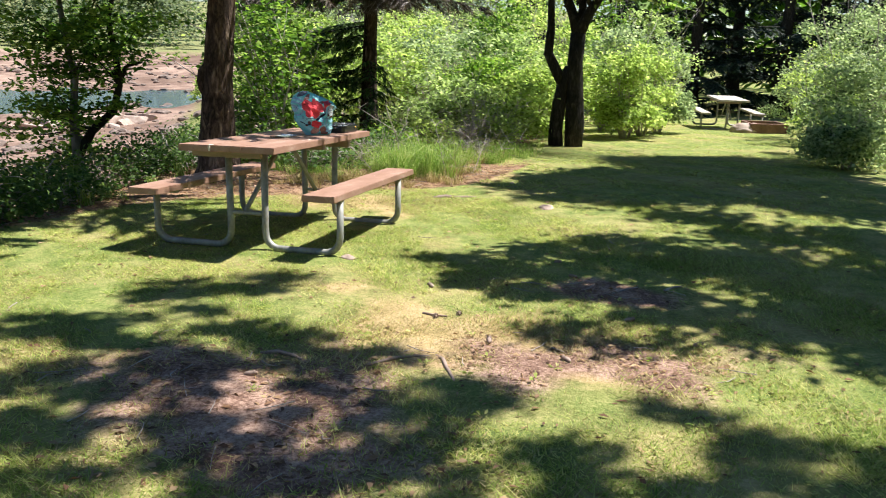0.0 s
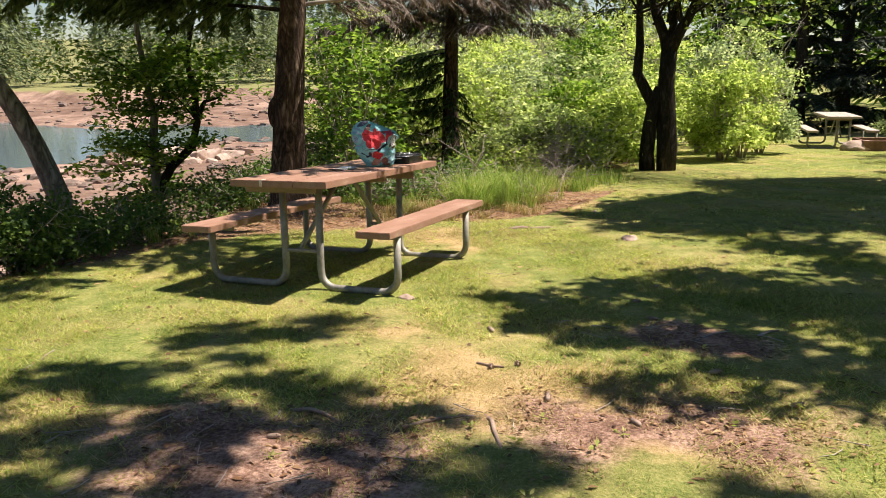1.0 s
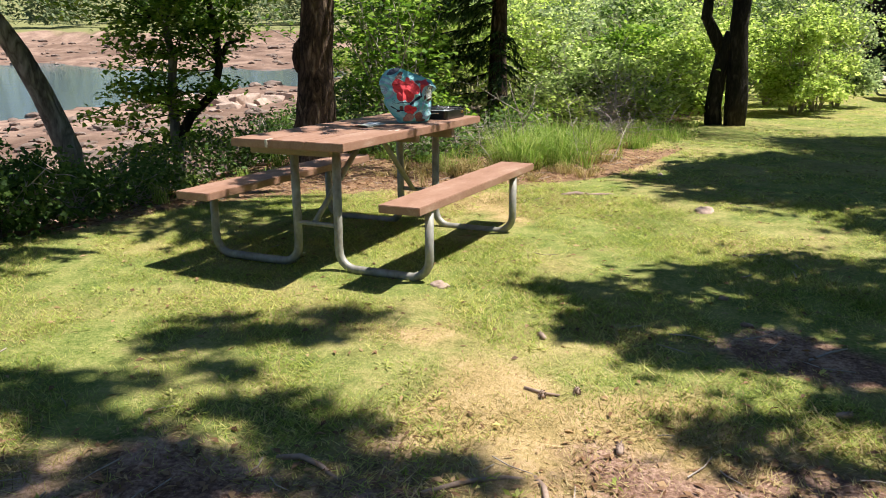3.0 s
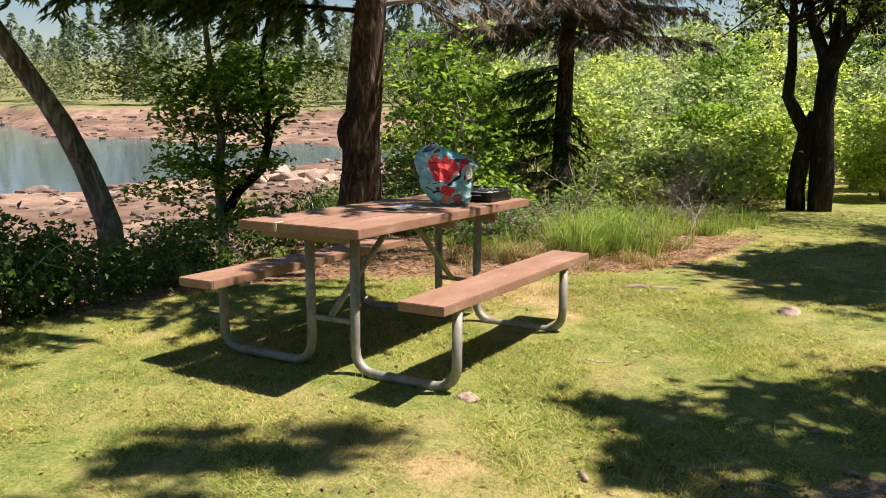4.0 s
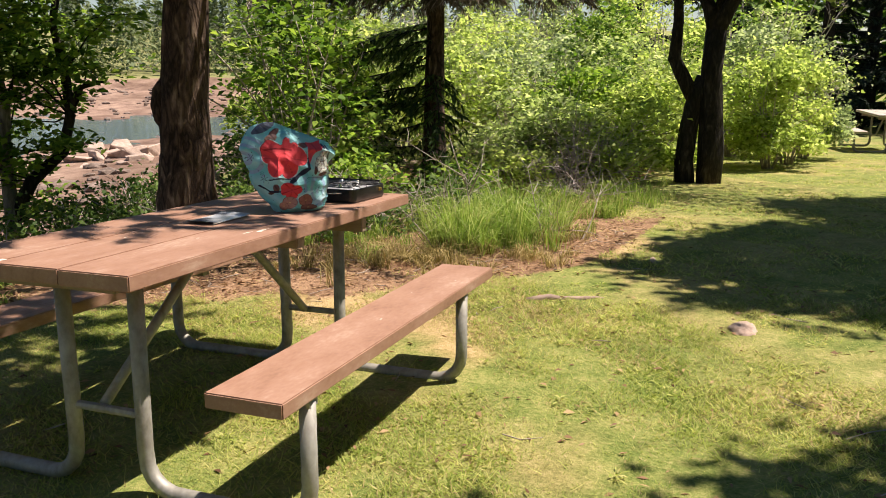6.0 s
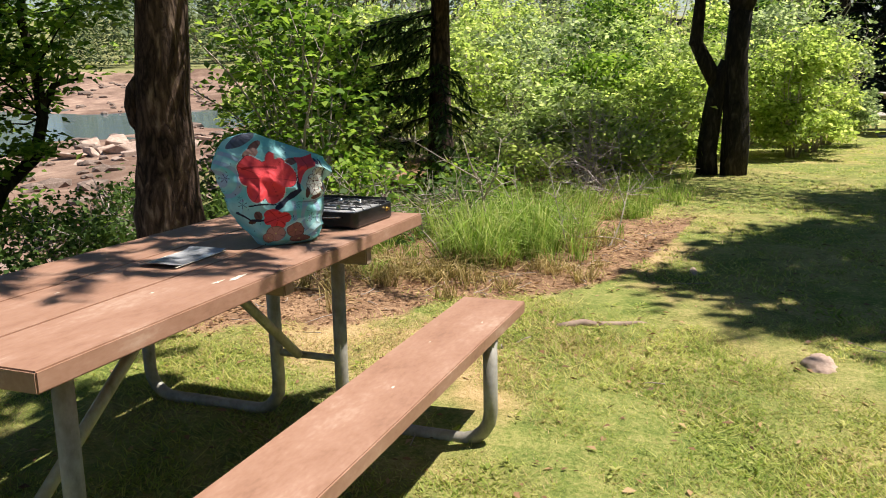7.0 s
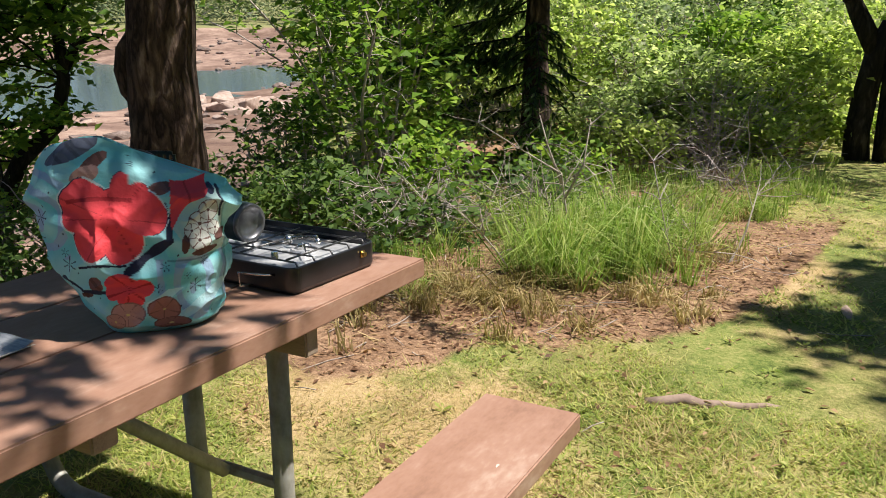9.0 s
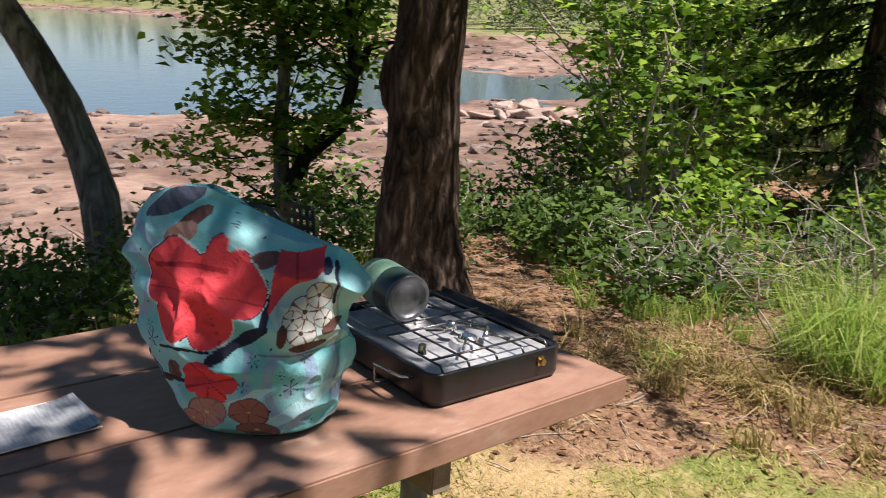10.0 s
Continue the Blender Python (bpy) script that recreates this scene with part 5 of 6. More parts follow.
def shore_tree():
    """Small broad-leaved tree on the bank, with one limb bent like an elbow."""
    x, y = -4.10, 3.55
    g = np.random.default_rng(32)
    z0 = gz(x, y) - 0.08
    tree = thing("shore_tree", pose(x, y, z0), "small leafy tree with a crooked limb on the bank", "tree")
    k = 0.78 - z0
    main = [(0, 0, 0), (0.0, 0.0, 0.45 * k), (-0.03, 0.02, 0.8 * k), (0.02, 0.04, k * 1.1), (-0.05, 0.02, 1.35 * k), (-0.12, 0.0, 1.9 * k), (-0.1, 0, 2.5 * k)]
    elbow = [(0.0, 0.02, 0.5 * k), (0.14, 0.12, 0.68 * k), (0.33, 0.30, 0.83 * k), (0.39, 0.36, 1.02 * k), (0.36, 0.38, 1.25 * k), (0.30, 0.36, 1.5 * k), (0.40, 0.44, 1.85 * k)]
    fork = [(0.37, 0.36, 1.05 * k), (0.46, 0.44, 1.17 * k), (0.60, 0.56, 1.2 * k)]
    part("trunk", limb(main, 0.070, 0.018, 10), M_GREY_BARK, tree, smooth=True)
    part("limb", limb(elbow, 0.062, 0.028, 9), M_DARK_BARK, tree, "dark elbow-shaped limb", smooth=True)
    part("limb", limb(fork, 0.035, 0.012, 7), M_DARK_BARK, tree, smooth=True)
    twigs, cores = Geo(), []
    for i in range(72):
        src = [main, elbow][i % 3 == 0]
        j = int(g.integers(1, len(src)))
        s = Vector(src[j])
        # the foliage hangs mostly on the water side, away from the elbow
        away = Vector((-0.55, -0.75, 0)) * (0.6 if src is main else 0.15)
        d = Vector((g.normal(0, 0.8), g.normal(0, 0.8), g.uniform(-0.05, 0.6))) + away
        pts = wander(s, d, g.uniform(0.5, 1.15), 4, g, 0.2, -0.02)
        twigs.tube(pts, [0.010, 0.008, 0.006, 0.004, 0.002], 4)
        cores += pts[1:]
    tagged(part("twig_growth", twigs, M_DARK_BARK, tree), kind="stuff")
    cores = np.array(cores)
    n = 7500
    pick = g.integers(0, len(cores), n)
    where = cores[pick] + g.normal(0, 1, (n, 3)) * np.array([0.12, 0.12, 0.05])
    part("crown", leaf_mesh("crown", where, 0.082, 0.3, 0.68, 0.6, 0.15, g), M_LEAF, tree)


shore_tree()


def leaning_trunk():
    x, y = -4.42, 2.38
    z0 = gz(x, y) - 0.1
    tree = thing("leaning_tree", pose(x, y, z0), "pale grey tree trunk leaning out over the shore", "tree")
    line = [(0.02, 0.02, z0), (0.0, -0.02, 0.05), (-0.07, -0.07, 0.35), (-0.13, -0.15, 0.65), (-0.16, -0.32, 1.03), (-0.20, -0.43, 1.25), (-0.27, -0.66, 1.65), (-0.38, -1.0, 2.25), (-0.5, -1.35, 3.0), (-0.62, -1.7, 4.2), (-0.7, -1.9, 5.6)]
    pts = [(px, py, z - z0) for px, py, z in line]
    part("trunk", limb(pts, 0.13, 0.06, 12, 0.08), M_GREY_BARK, tree, smooth=True)
    g = np.random.default_rng(33)
    twigs, cores = Geo(), []
    for i in range(26):
        s = Vector(pts[int(g.integers(7, len(pts)))])
        line = wander(s, (g.normal(0.3), g.normal(), g.uniform(-0.1, 0.6)), g.uniform(0.8, 1.6), 4, g, 0.2)
        twigs.tube(line, [0.02, 0.014, 0.01, 0.006, 0.003], 4)
        cores += line[2:]
    tagged(part("twig_growth", twigs, M_GREY_BARK, tree), kind="stuff")
    cores = np.array(cores)
    n = 3500
    where = cores[g.integers(0, len(cores), n)] + g.normal(0, 0.16, (n, 3))
    part("crown", leaf_mesh("crown", where, 0.08, 0.3, 0.5, 0.55, 0.1, g), M_LEAF, tree)


leaning_trunk()

# low bushes along the bank at the lawn's edge
BANK = [(-2.75, -1.6, 0.75, 0.5), (-2.85, -0.7, 0.85, 0.55), (-2.7, 0.1, 0.8, 0.5), (-2.95, 0.8, 0.85, 0.55), (-2.75, 1.4, 0.75, 0.5), (-3.3, 0.2, 1.0, 0.6), (-3.4, 1.5, 1.0, 0.6),
        (-3.2, 2.3, 0.9, 0.55), (-3.0, 3.2, 0.9, 0.5), (-3.5, -1.2, 1.0, 0.6), (-2.7, 3.8, 0.9, 0.5), (-3.9, 2.6, 0.9, 0.55), (-3.4, 4.4, 1.0, 0.6), (-2.9, -2.6, 0.8, 0.55), (-2.2, 4.6, 0.7, 0.45)]
for k, (x, y, h, r) in enumerate(BANK):
    shrub(x + 0.16 * (y < 2.5), y, h * (0.8 if y < 0.6 else 0.52), r + 0.06, 3800 if y < 0.6 else 1700, 0.045, M_LEAF_SHRUB, "low small-leaved bush on the shady bank", 100 + k, clump=0.12, mounds=60, shell=0.75, group="bank bushes")

# young maples and saplings between the two spruces
SAPLINGS = ((-2.35, 5.5, 2.2, 0.60, 1500), (-2.75, 6.4, 2.3, 0.72, 1700), (-3.7, 7.6, 2.5, 0.9, 2200))
for k, (x, y, h, r, n) in enumerate(SAPLINGS):
    shrub(x, y, h, r, n, 0.088, M_LEAF, "leafy young maple in dappled light", 140 + k, clump=0.12, name="sapling", category="sapling", flat=0.68, slim=0.68, stems=9)
# leaf colour picked by spot: sunny tones where sun should fall, dull ones elsewhere
for k, (x, y, h, r, n, mat) in enumerate(((-1.6, 5.2, 0.55, 0.42, 800, M_LEAF), (-0.75, 5.2, 0.4, 0.36, 500, M_LEAF_SHRUB), (-1.35, 4.15, 0.3, 0.3, 350, M_LEAF_SHRUB), (-1.0, 6.3, 0.42, 0.4, 600, M_LEAF), (-1.5, 7.0, 0.45, 0.4, 700, M_LEAF), (-0.9, 7.8, 0.5, 0.45, 1200, M_LEAF_LIME), (-1.15, 4.5, 0.32, 0.32, 350, M_LEAF_SHRUB),
                                          (-1.9, 4.5, 0.4, 0.38, 600, M_LEAF_SHRUB), (-2.6, 7.3, 0.9, 0.5, 1500, M_LEAF_BRIGHT), (0.05, 8.6, 0.6, 0.4, 1700, M_LEAF_LIME), (-1.45, 8.4, 0.7, 0.45, 1700, M_LEAF_BRIGHT), (-2.7, 5.0, 0.8, 0.45, 900, M_LEAF_SHRUB))):
    shrub(x, y, h, r, n, 0.066, mat, "small undergrowth bush at the lawn edge", 160 + k, clump=0.11, flat=0.6, stems=10)

# sunlit thicket behind; pale and darker leaf colours by turns mimic sun and gaps
THICK = [(-0.75, 9.0, 1.0, 0.75), (0.05, 9.7, 1.15, 0.8), (-1.3, 9.7, 1.4, 0.85), (0.3, 10.9, 1.6, 0.9), (-0.7, 10.6, 1.6, 0.9), (-2.2, 10.3, 1.9, 1.0), (-1.7, 11.6, 2.2, 1.0), (-0.3, 12.0, 2.1, 1.0), (0.9, 12.2, 2.0, 0.9), (-3.2, 11.4, 2.5, 1.1),
         (-2.6, 12.9, 2.9, 1.2), (-1.1, 13.2, 2.8, 1.1), (0.4, 13.6, 2.6, 1.1), (1.3, 14.4, 2.6, 1.0), (-4.4, 12.6, 3.2, 1.3), (-3.6, 14.4, 3.8, 1.4), (-1.9, 14.8, 3.7, 1.3), (-0.2, 15.2, 3.5, 1.3), (1.2, 16.4, 3.4, 1.3), (-5.6, 11.0, 3.0, 1.2), (-6.0, 14.4, 4.0, 1.5), (-2.9, 17.0, 4.8, 1.6), (-0.6, 17.6, 4.6, 1.6), (1.8, 18.6, 4.0, 1.4), (-3.9, 9.6, 2.2, 1.0)]
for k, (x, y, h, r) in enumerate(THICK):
    shrub(x, y, h * 0.92, r, 4200, 0.084, (M_LEAF_BRIGHT, M_LEAF_LIME, M_LEAF_BRIGHT, M_LEAF_LIME, M_LEAF, M_LEAF_LIME, M_LEAF_BLUE)[k % 7], "tall bright green alder bush, full sun put into its leaf colour", 170 + k, clump=0.30, group="alder thicket", stems=7, shell=0.92, flat=0.6, mounds=int(11 + 7 * h))
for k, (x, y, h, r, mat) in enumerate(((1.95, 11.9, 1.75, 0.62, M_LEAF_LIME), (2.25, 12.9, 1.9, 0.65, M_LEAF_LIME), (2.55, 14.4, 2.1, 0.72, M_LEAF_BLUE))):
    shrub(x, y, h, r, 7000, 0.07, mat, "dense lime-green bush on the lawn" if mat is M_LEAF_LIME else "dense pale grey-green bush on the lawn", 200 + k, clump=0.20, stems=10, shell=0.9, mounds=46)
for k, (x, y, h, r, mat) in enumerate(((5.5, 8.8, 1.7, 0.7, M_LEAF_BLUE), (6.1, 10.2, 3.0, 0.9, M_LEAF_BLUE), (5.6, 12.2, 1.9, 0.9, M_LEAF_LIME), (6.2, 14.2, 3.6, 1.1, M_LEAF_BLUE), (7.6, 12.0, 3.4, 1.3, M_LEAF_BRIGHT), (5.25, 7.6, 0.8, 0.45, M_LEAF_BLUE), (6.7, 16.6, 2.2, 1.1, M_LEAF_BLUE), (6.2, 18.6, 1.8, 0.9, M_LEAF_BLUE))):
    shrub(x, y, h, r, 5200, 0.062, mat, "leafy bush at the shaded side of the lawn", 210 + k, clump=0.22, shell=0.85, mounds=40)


def brush_pile(x, y, r, n, seed, label, mat, height=0.8):
    g = np.random.default_rng(seed)
    pile = thing("dead_bush", pose(x, y, gz(x, y) - 0.03), label, "dead bush")
    geo = Geo()
    for k in range(n):
        a = g.uniform(0, 2 * math.pi)
        way = (math.cos(a) * 0.7, math.sin(a) * 0.7, g.uniform(0.2, 1.0))
        line = wander((g.normal(0, 0.12), g.normal(0, 0.12), 0), way, height * g.uniform(0.6, 1.2), 5, g, 0.22)
        geo.tube(line, [0.008, 0.007, 0.005, 0.004, 0.003, 0.002], 4)
        for _ in range(4):
            i = int(g.integers(2, 5))
            geo.tube(wander(line[i], (g.normal(), g.normal(), g.uniform(0, 0.6)), 0.3, 3, g, 0.2), [0.004, 0.003, 0.002, 0.0015], 3)
    tagged(part("brushwood", geo, mat, pile), kind="stuff")


brush_pile(-0.25, 8.4, 0.6, 60, 41, "heap of dead grey brushwood before the thicket", M_GREYTWIG, 1.1)
brush_pile(-0.9, 9.9, 0.5, 26, 43, "bare grey stems standing in the thicket", M_GREYTWIG, 1.9)
brush_pile(0.05, 7.0, 0.5, 24, 42, "tangle of dead grey stems", M_GREYTWIG, 0.7)

brush_pile(-1.2, 4.6, 0.5, 22, 44, "thin dead stems tangled in the undergrowth", M_TWIG, 0.6)
brush_pile(-0.55, 4.75, 0.4, 18, 45, "thin dead stems tangled in the undergrowth", M_TWIG, 0.65)
brush_pile(0.2, 4.75, 0.4, 12, 46, "thin dry stalks standing in tall grass", M_TWIG, 0.6)


def dry_sprig(x, y, lines, label, mat=M_TWIG, r=0.006):
    z0 = gz(x, y) - 0.03
    sprig = thing("dry_sprig", pose(x, y, z0), label, "dead twig", "dead sprigs at the lawn edge")
    g = np.random.default_rng(int(abs(x * 100)) + 3)
    for pts in lines:
        stem = part("stem", limb(pts, r, 0.002, 5, 0.1), mat, sprig, smooth=True)
        side = Geo()
        for i in range(1, len(pts)):
            for _ in range(3):
                side.tube(wander(pts[i], (g.normal(), g.normal(), g.uniform(0.2, 1.0)), g.uniform(0.08, 0.22), 3, g, 0.2), [0.003, 0.0025, 0.002, 0.001], 4)
        tagged(part("twig_growth", side, mat, stem), kind="stuff")


dry_sprig(-0.15, 4.2, [[(0, 0, 0), (-0.02, 0, 0.25), (-0.06, -0.02, 0.55), (-0.25, -0.12, 0.68), (-0.44, -0.23, 0.82)], [(-0.06, -0.02, 0.5), (-0.14, -0.03, 0.7), (-0.18, -0.05, 0.86)], [(-0.04, -0.01, 0.42), (0.04, 0.03, 0.6), (0.06, 0.05, 0.8)]], "bare pale dead branch rising from grass", r=0.008)
dry_sprig(-0.35, 3.95, [[(0, 0, 0), (-0.09, -0.04, 0.15), (-0.18, -0.08, 0.27), (-0.28, -0.13, 0.38), (-0.38, -0.17, 0.46)], [(-0.16, -0.07, 0.25), (-0.18, -0.08, 0.40)]], "thin bare twig at the lawn edge")
dry_sprig(0.36, 4.4, [[(0, 0, 0), (-0.05, -0.02, 0.22), (-0.10, -0.03, 0.42), (-0.14, -0.05, 0.62)]], "thin upright dark stem in tall grass", M_GREYTWIG)
dry_sprig(-1.65, 5.64, [[(0, 0, 0), (-0.16, -0.09, 0.30), (-0.27, -0.15, 0.50), (-0.42, -0.24, 0.76)]], "pale dead birch stick among saplings", r=0.016)


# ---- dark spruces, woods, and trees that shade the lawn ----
def whole_spruce(x, y, h, r, seed, label, n=34, needle=M_NEEDLE_SHADED):
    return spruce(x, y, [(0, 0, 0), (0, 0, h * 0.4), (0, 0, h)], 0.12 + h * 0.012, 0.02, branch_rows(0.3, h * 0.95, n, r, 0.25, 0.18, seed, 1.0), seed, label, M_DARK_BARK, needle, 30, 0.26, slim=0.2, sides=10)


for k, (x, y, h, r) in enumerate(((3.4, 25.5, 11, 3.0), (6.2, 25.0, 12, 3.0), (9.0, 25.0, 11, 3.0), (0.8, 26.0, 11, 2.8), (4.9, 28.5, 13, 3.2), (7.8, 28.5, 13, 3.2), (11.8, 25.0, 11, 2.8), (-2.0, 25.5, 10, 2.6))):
    whole_spruce(x, y, h, r, 300 + k, "dense dark spruce closing the end of the lawn, shade put into its colour", 52)


def shade_tree(x, y, blobs, n, seed, label, mat=M_LEAF_SHADE, leaf=0.11, clump=0.2, stout=0.009):
    """Broad tree whose crown shades the lawn; blobs: (centre x, y, z, radius x, y, z). Limbs branch from clump to clump."""
    g = np.random.default_rng(seed)
    z0 = gz(x, y) - 0.1
    tree = thing("shade_tree", pose(x, y, z0), label, "tree")
    nodes = [Vector((0, 0, 2.6))] + [Vector((bx - x, by - y, bz - z0)) for bx, by, bz, rx, ry, rz in blobs]
    top = max(p.z for p in nodes) + 0.6
    part("trunk", limb([(0, 0, 0), (0.06, 0.02, 0.9), (0.0, 0.05, 1.8), (0, 0, 2.6), (0.05, -0.05, 3.8), (0.0, 0.1, top)], 0.24, 0.05, 12), M_GREY_BARK, tree, smooth=True)
    # each clump hangs on the nearest one that lies closer to the trunk
    order = sorted(range(1, len(nodes)), key=lambda k: nodes[k].length)
    mother, load = {}, [1] * len(nodes)
    done = [0]
    for k in order:
        mother[k] = min(done, key=lambda q: (nodes[q] - nodes[k]).length + 0.25 * (nodes[q] - nodes[0]).length)
        done.append(k)
    for k in reversed(order):
        load[mother[k]] += load[k]
    limbs, pts = Geo(), []
    total = sum(b[3] * b[4] for b in blobs)
    for k in order:
        a, c = nodes[mother[k]], nodes[k]
        far = (c - a).length
        sway = [Vector((g.normal(0, 0.07), g.normal(0, 0.07), g.normal(0, 0.05))) * far for _ in range(3)]
        line = [a, a.lerp(c, 0.25) + sway[0] + Vector((0, 0, 0.06 * far)), a.lerp(c, 0.5) + sway[1] + Vector((0, 0, 0.09 * far)), a.lerp(c, 0.75) + sway[2] + Vector((0, 0, 0.06 * far)), c]
        r = 0.006 + stout * math.sqrt(load[k])
        limbs.tube(line, [r * 1.15, r * 1.08, r, r * 0.92, r * 0.8], 6)
    for k, (bx, by, bz, rx, ry, rz) in enumerate(blobs):
        c = nodes[k + 1]
        size = min(clump, 0.02 + 0.55 * min(rx, ry))
        p, cores = blob_points(int(n * rx * ry / total) + 8, tuple(c), (rx, ry, rz), g, 0.1, int(45 * rx * ry) + 8, size)
        for q in cores[::3]:
            limbs.tube([c, c.lerp(Vector(q), 0.5) + Vector((0, 0, 0.05)), q], [0.010, 0.007, 0.003], 4)
        pts.append(p)
    tagged(part("branchwork", limbs, M_GREY_BARK, tree), kind="stuff")
    part("crown", leaf_mesh("crown", np.concatenate(pts), leaf, 0.35, 0.6, 0.6, 0.1, g), mat, tree)


def over(gx, gy, h, rx, ry, rz=0.5):
    """A clump of crown at height h whose shade falls about (gx, gy)."""
    return (gx + SUN.x / SUN.z * h, gy + SUN.y / SUN.z * h, h, rx, ry, rz)


# where the three crowns shade the lawn: x, y and the two radii
SHADE_FAR = [(1.5, 3.8, 0.3, 0.3), (2.1, 4.2, 0.35, 0.4), (2.0, 3.45, 0.35, 0.3), (2.6, 4.0, 0.35, 0.35), (2.9, 4.5, 0.4, 0.5), (1.2, 3.95, 0.2, 0.28), (1.52, 4.7, 0.3, 0.5), (2.05, 5.26, 0.43, 1.13), (2.63, 5.73, 0.44, 1.21), (3.22, 6.22, 0.45, 1.31), (3.64, 6.37, 0.38, 1.45), (1.7, 3.12, 0.22, 0.2), (2.43, 3.2, 0.29, 0.36),
          (2.88, 3.52, 0.29, 0.59), (3.25, 3.82, 0.29, 0.69), (2.98, 2.54, 0.25, 0.2), (3.33, 2.55, 0.2, 0.24), (2.9, 7.6, 0.8, 0.9), (3.9, 7.4, 0.9, 1.2), (4.5, 6.8, 0.7, 1.2), (4.0, 8.2, 0.7, 0.8),
          (4.6, 5.6, 0.9, 1.3), (4.4, 3.6, 0.8, 0.7), (5.8, 4.6, 1.1, 1), (3.9, 4.4, 0.5, 0.8), (2.8, 4.6, 0.6, 0.6)]
SHADE_MID = [(1.34, 0.48, 0.12, 0.05), (1.52, 0.48, 0.14, 0.09), (1.78, 0.26, 0.25, 0.16), (2.01, 0.86, 0.21, 0.19), (2.14, 0.33, 0.25, 0.2), (2.34, 1.36, 0.22, 0.16), (2.48, 0.69, 0.26, 0.3),
          (2.78, 1.36, 0.21, 0.21), (2.89, 0.6, 0.24, 0.33), (3.18, 1.07, 0.23, 0.41), (1.69, -0.16, 0.23, 0.09), (2.05, -0.22, 0.19, 0.12), (2.34, -0.2, 0.19, 0.14), (2.65, -0.09, 0.19, 0.14),
          (2.95, -0.07, 0.18, 0.15), (2.44, -0.96, 0.13, 0.13), (2.81, -0.99, 0.13, 0.1), (2.77, -0.52, 0.14, 0.11), (3, -0.51, 0.14, 0.14), (3.8, 0.8, 0.5, 0.9), (4.5, 0.6, 0.6, 0.9), (3.7, -0.4, 0.45, 0.5), (4.4, 1.9, 0.7, 0.5), (3.6, 1.9, 0.3, 0.3), (4.4, -0.8, 0.5, 0.5)]
# the near crown's sprays: x, y, the two radii
SHADE_NEAR = [(0.2, -2.0, 0.5, 0.4), (0.3, -1.45, 0.45, 0.35), (0.42, -0.95, 0.36, 0.32), (0.68, -0.5, 0.24, 0.2), (0.15, -0.85, 0.2, 0.22), (0.75, -2.4, 0.5, 0.35), (0.85, -1.75, 0.42, 0.32), (1.0, -1.4, 0.28, 0.16),
              (1.35, -2.45, 0.45, 0.28), (1.3, -1.95, 0.4, 0.24), (1.55, -1.62, 0.36, 0.16), (1.85, -2.05, 0.36, 0.2), (1.95, -2.5, 0.45, 0.24), (2.45, -2.3, 0.4, 0.2), (2.1, -1.8, 0.24, 0.1), (2.9, -2.4, 0.45, 0.24),
              (3.3, -1.8, 0.4, 0.24), (3.55, -2.15, 0.4, 0.3), (-0.4, -2.5, 0.6, 0.5), (0.3, -3.2, 0.9, 0.5), (1.6, -3.2, 0.9, 0.45), (2.7, -3.1, 0.7, 0.4), (-0.15, -1.6, 0.26, 0.2)]


def sprays(patches, seed):
    """Breaks each patch of shade into small uneven clumps, with sun flecks between."""
    g = np.random.default_rng(seed)
    out = []
    for cx, cy, rx, ry in patches:
        for _ in range(max(4, int(62 * rx * ry) + 3)):
            a, q = g.uniform(0, 6.283), math.sqrt(g.random())
            out.append((cx + 1.1 * rx * q * math.cos(a), cy + 1.1 * ry * q * math.sin(a), g.uniform(0.06, 0.13), g.uniform(0.03, 0.075)))
    return out


shade_tree(9.6, 8.0, [over(a, b, 5.8 + 0.2 * (k % 4), rx, ry, 0.4) for k, (a, b, rx, ry) in enumerate(SHADE_FAR)], 46000, 51, "broad leafy tree beside the lawn, outside the mown strip", leaf=0.14, clump=0.22)
shade_tree(8.2, 1.5, [over(a, b, 5.0 + 0.15 * (k % 4), rx, ry, 0.3) for k, (a, b, rx, ry) in enumerate(SHADE_MID)], 18000, 52, "broad leafy tree beside the lawn, outside the mown strip", leaf=0.12, clump=0.16)
shade_tree(7.2, -5.0, [over(a, b, 6.6 + 0.2 * (k % 3), rx, ry, 0.25) for k, (a, b, rx, ry) in enumerate(sprays(SHADE_NEAR, 9))], 21000, 53, "broad leafy tree behind the viewpoint", leaf=0.075, clump=0.085, stout=0.002)


def woods(name, spots, label, seed, mat, leaf, per):
    """Many far conifers and broad trees, one mesh that nobody could count."""
    g = np.random.default_rng(seed)
    cs, als, nos, lens = [], [], [], []
    for x, y, h, r in spots:
        z0 = gz(x, y)
        t = g.random(per) ** 0.8
        a = g.uniform(0, 2 * np.pi, per)
        rad = r * (1 - t) ** 0.8 * np.sqrt(g.uniform(0.25, 1, per)) + 0.1
        cs.append(np.stack([x + np.cos(a) * rad, y + np.sin(a) * rad, z0 + h * (0.04 + 0.96 * t)], -1))
        als.append(np.stack([np.cos(a), np.sin(a), np.full(per, -0.45) + g.normal(0, 0.3, per)], -1))
        nos.append(unit(np.stack([np.cos(a) * 0.6, np.sin(a) * 0.6, np.ones(per)], -1) + g.normal(0, 0.3, (per, 3))))
        lens.append(leaf * h / 9 * g.uniform(0.6, 1.4, per))
    c, al, no, ln = (np.concatenate(q) for q in (cs, als, nos, lens))
    v, f = leaf_quads(c, al, no, ln, ln * 0.45, 0.2)
    me = fast_mesh(name, v, f)
    me.materials.append(mat)
    tagged(new(name, me), label, "woods", kind="stuff")


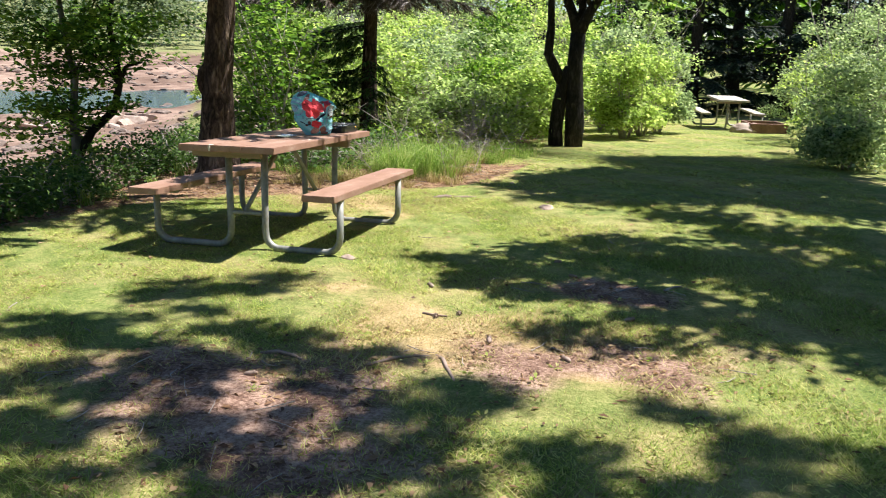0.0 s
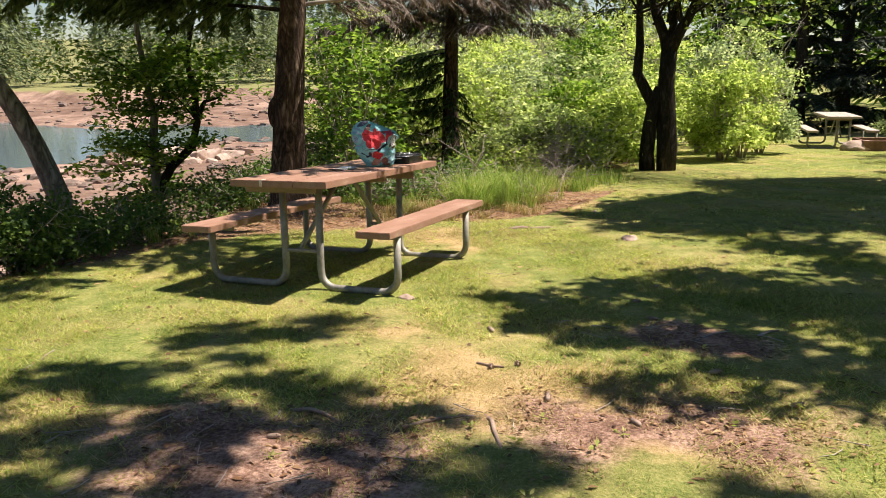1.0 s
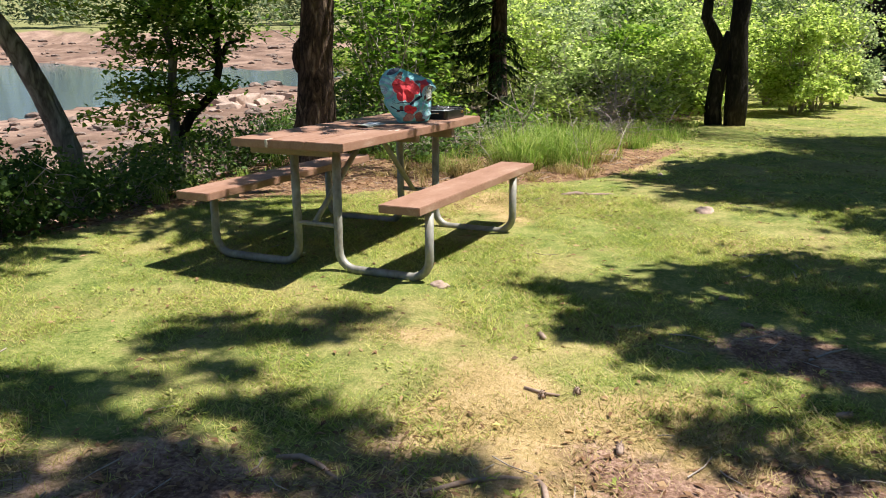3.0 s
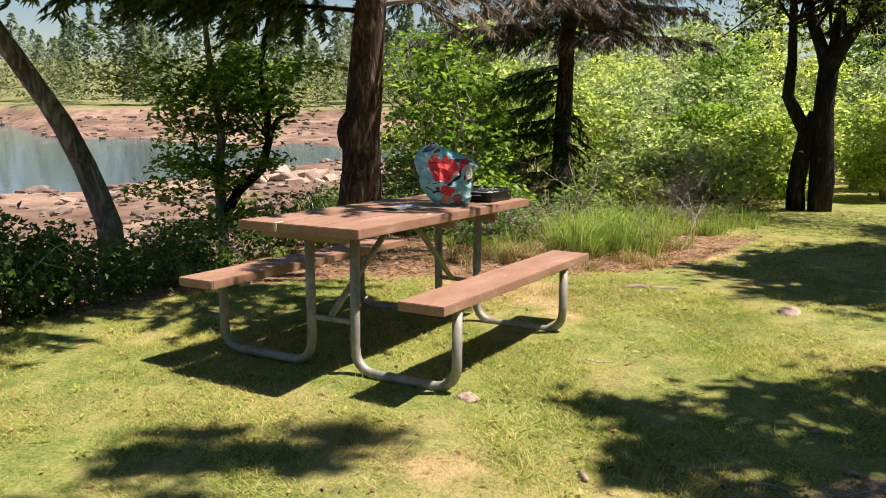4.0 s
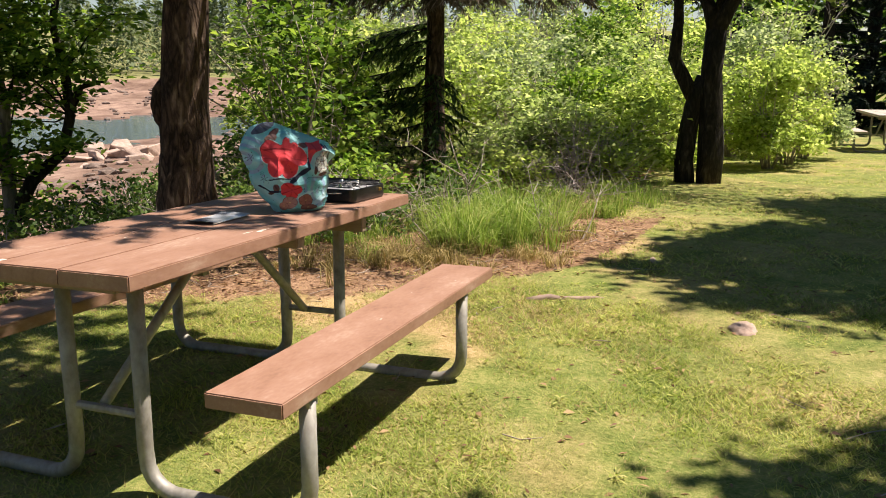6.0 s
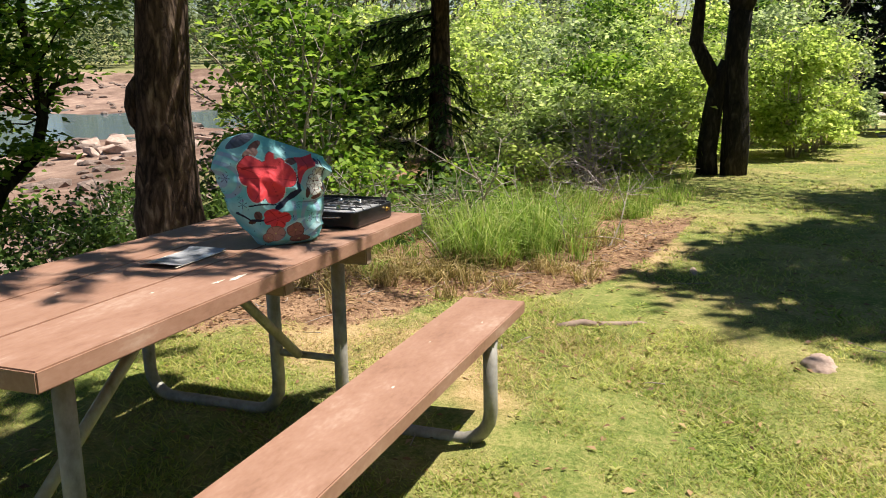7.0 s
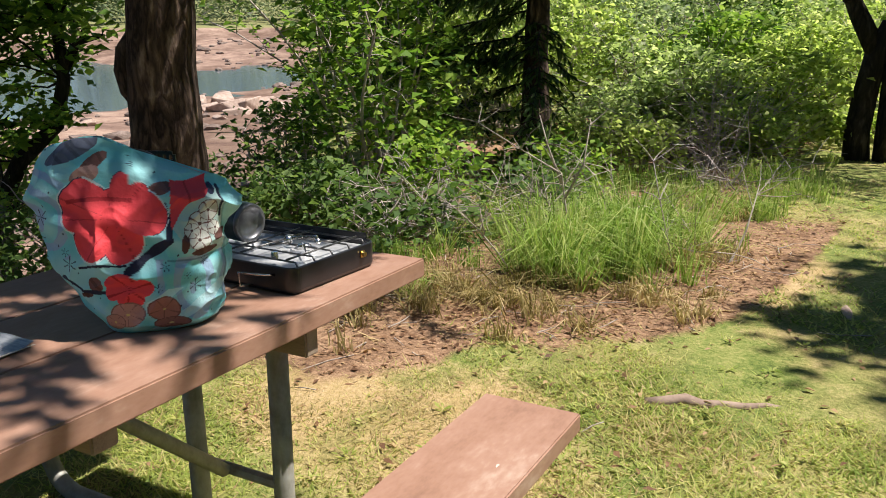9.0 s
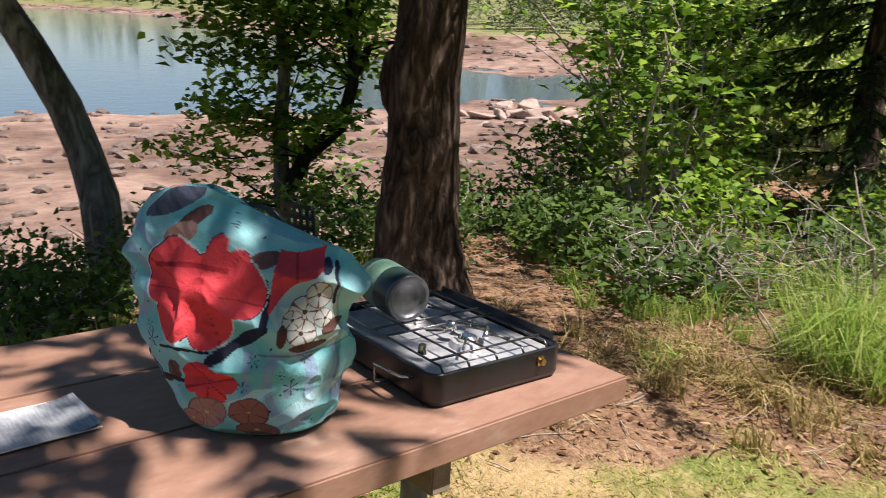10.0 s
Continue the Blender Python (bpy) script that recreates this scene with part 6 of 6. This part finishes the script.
def shore_woods():
    g = np.random.default_rng(61)
    spots = []
    for k in range(420):
        b = g.uniform(8, 135)
        rf = float(far_shore(b))
        r = rf + 33 + abs(g.normal(0, 1)) * 22 + g.uniform(0, 6)
        spots.append((1.8 - r * math.sin(radians(b)), r * math.cos(radians(b)), g.uniform(6, 11.5), g.uniform(1.5, 2.8)))
    woods("far_woods", spots, "mixed spruce woods along the far shore", 62, M_WOODS, 0.52, 440)
    spots = []
    for k in range(150):
        b = g.uniform(-190, 4)
        r = g.uniform(18, 34) if b < -60 else g.uniform(31, 45)
        x, y = 1.8 - r * math.sin(radians(b)), r * math.cos(radians(b))
        if y > -12 and x < -3:
            continue
        spots.append((x, y, g.uniform(7, 12), g.uniform(1.8, 3.0)))
    woods("near_woods", spots, "dense mixed woods round the picnic ground", 63, M_LEAF, 1.0, 260)


shore_woods()


def shore_rocks():
    """Weedy rocks and ledges on the tidal flats; too many to count."""
    g = np.random.default_rng(71)
    out = Geo()
    for k in range(1500):
        b = g.uniform(25, 105)
        rf = float(far_shore(b))
        if k % 2 == 0:
            r = rf + g.uniform(0, 23)
        else:
            r = g.uniform(10, float(near_shore(b)) + 1)
        x, y = 1.8 - r * math.sin(radians(b)), r * math.cos(radians(b))
        s = g.uniform(0.05, 0.17) * (1 + r / 140) * (1.7 if k % 13 == 0 else 1)
        bm = bmesh.new()
        bmesh.ops.create_icosphere(bm, subdivisions=1 + (k % 5 == 0), radius=1)
        off = Vector((k * 1.1, k * 0.7, 0))
        m = pose(x, y, gz(x, y) + 0.15 * s, 0, 0, float(g.uniform(0, 360)))
        for v in bm.verts:
            v.co *= 1 + 0.45 * noise.noise(v.co * 1.6 + off)
            v.co = m @ Vector((v.co.x * s * 1.5, v.co.y * s, v.co.z * s * 0.55))
        bm.verts.index_update()
        out.add([v.co for v in bm.verts], [[v.index for v in f.verts] for f in bm.faces])
        bm.free()
    me = out.mesh("shore_rocks")
    me.materials.append(M_DARKSTONE)
    tagged(new("shore_rocks", me), "scattered weed-dark stones on the tidal mud", "rocks", kind="stuff")


shore_rocks()


def ledge(b, r, size, seed, label):
    """An angular block of broken bedrock."""
    g = np.random.default_rng(seed)
    x, y = 1.8 - r * math.sin(radians(b)), r * math.cos(radians(b))
    bm = bmesh.new()
    for _ in range(16):
        bm.verts.new((g.uniform(-1, 1) * size, g.uniform(-0.6, 0.6) * size, g.uniform(-0.3, 0.42) * size))
    bmesh.ops.convex_hull(bm, input=bm.verts)
    bmesh.ops.delete(bm, geom=[v for v in bm.verts if not v.link_faces], context="VERTS")
    bmesh.ops.bevel(bm, geom=list(bm.edges), offset=0.03 * size, segments=1, affect="EDGES")
    ob = tagged(part("ledge", bm, M_STONE, None), label, "rock", "shore ledges")
    ob.matrix_basis = pose(x, y, gz(x, y) + 0.05 * size, 0, 0, float(g.uniform(0, 360)))


for k, (b, r, size) in enumerate(((44.2, 26.2, 0.8), (43.2, 26.6, 0.9), (42.2, 26.8, 0.8), (41.2, 27.0, 0.7), (45.3, 26.4, 0.5), (46.4, 26.3, 0.6), (47.6, 26.2, 0.5), (40.3, 27.6, 0.6), (43.7, 25.2, 0.45), (42.0, 25.6, 0.4), (48.8, 27, 0.5), (39, 28.5, 0.6), (46, 29.5, 0.6), (44.5, 29.8, 0.7), (53, 25, 0.4), (60, 24.5, 0.35), (47, 24.6, 0.35), (45, 24.2, 0.3))):
    ledge(b, r, size, 400 + k, "pale broken granite ledge at the water's edge")


def fallen_twigs():
    """Short dead twigs strewn over the leaf litter."""
    g = np.random.default_rng(72)
    out = Geo()
    made = 0
    while made < 420:
        x, y = g.uniform(-2.6, 3.6), g.uniform(-3.6, 6.5)
        if g.random() > max(float(duff_cover(x, y)), 0.5 * float(bare_cover(x, y)), 0.04):
            continue
        a, ln = g.uniform(0, 6.283), g.uniform(0.04, 0.22)
        pts = []
        for t in (-0.5, 0.0, 0.5):
            px, py = x + math.cos(a) * ln * t + g.normal(0, 0.006), y + math.sin(a) * ln * t + g.normal(0, 0.006)
            pts.append((px, py, gz(px, py) + 0.008 + g.uniform(0, 0.012)))
        out.tube(pts, [0.0025, 0.0022, 0.0012], 4)
        made += 1
    me = out.mesh("fallen_twigs")
    me.materials.append(M_TWIG)
    tagged(new("fallen_twigs", me), "short dry twigs strewn on soil and litter", "twigs", kind="stuff")


fallen_twigs()
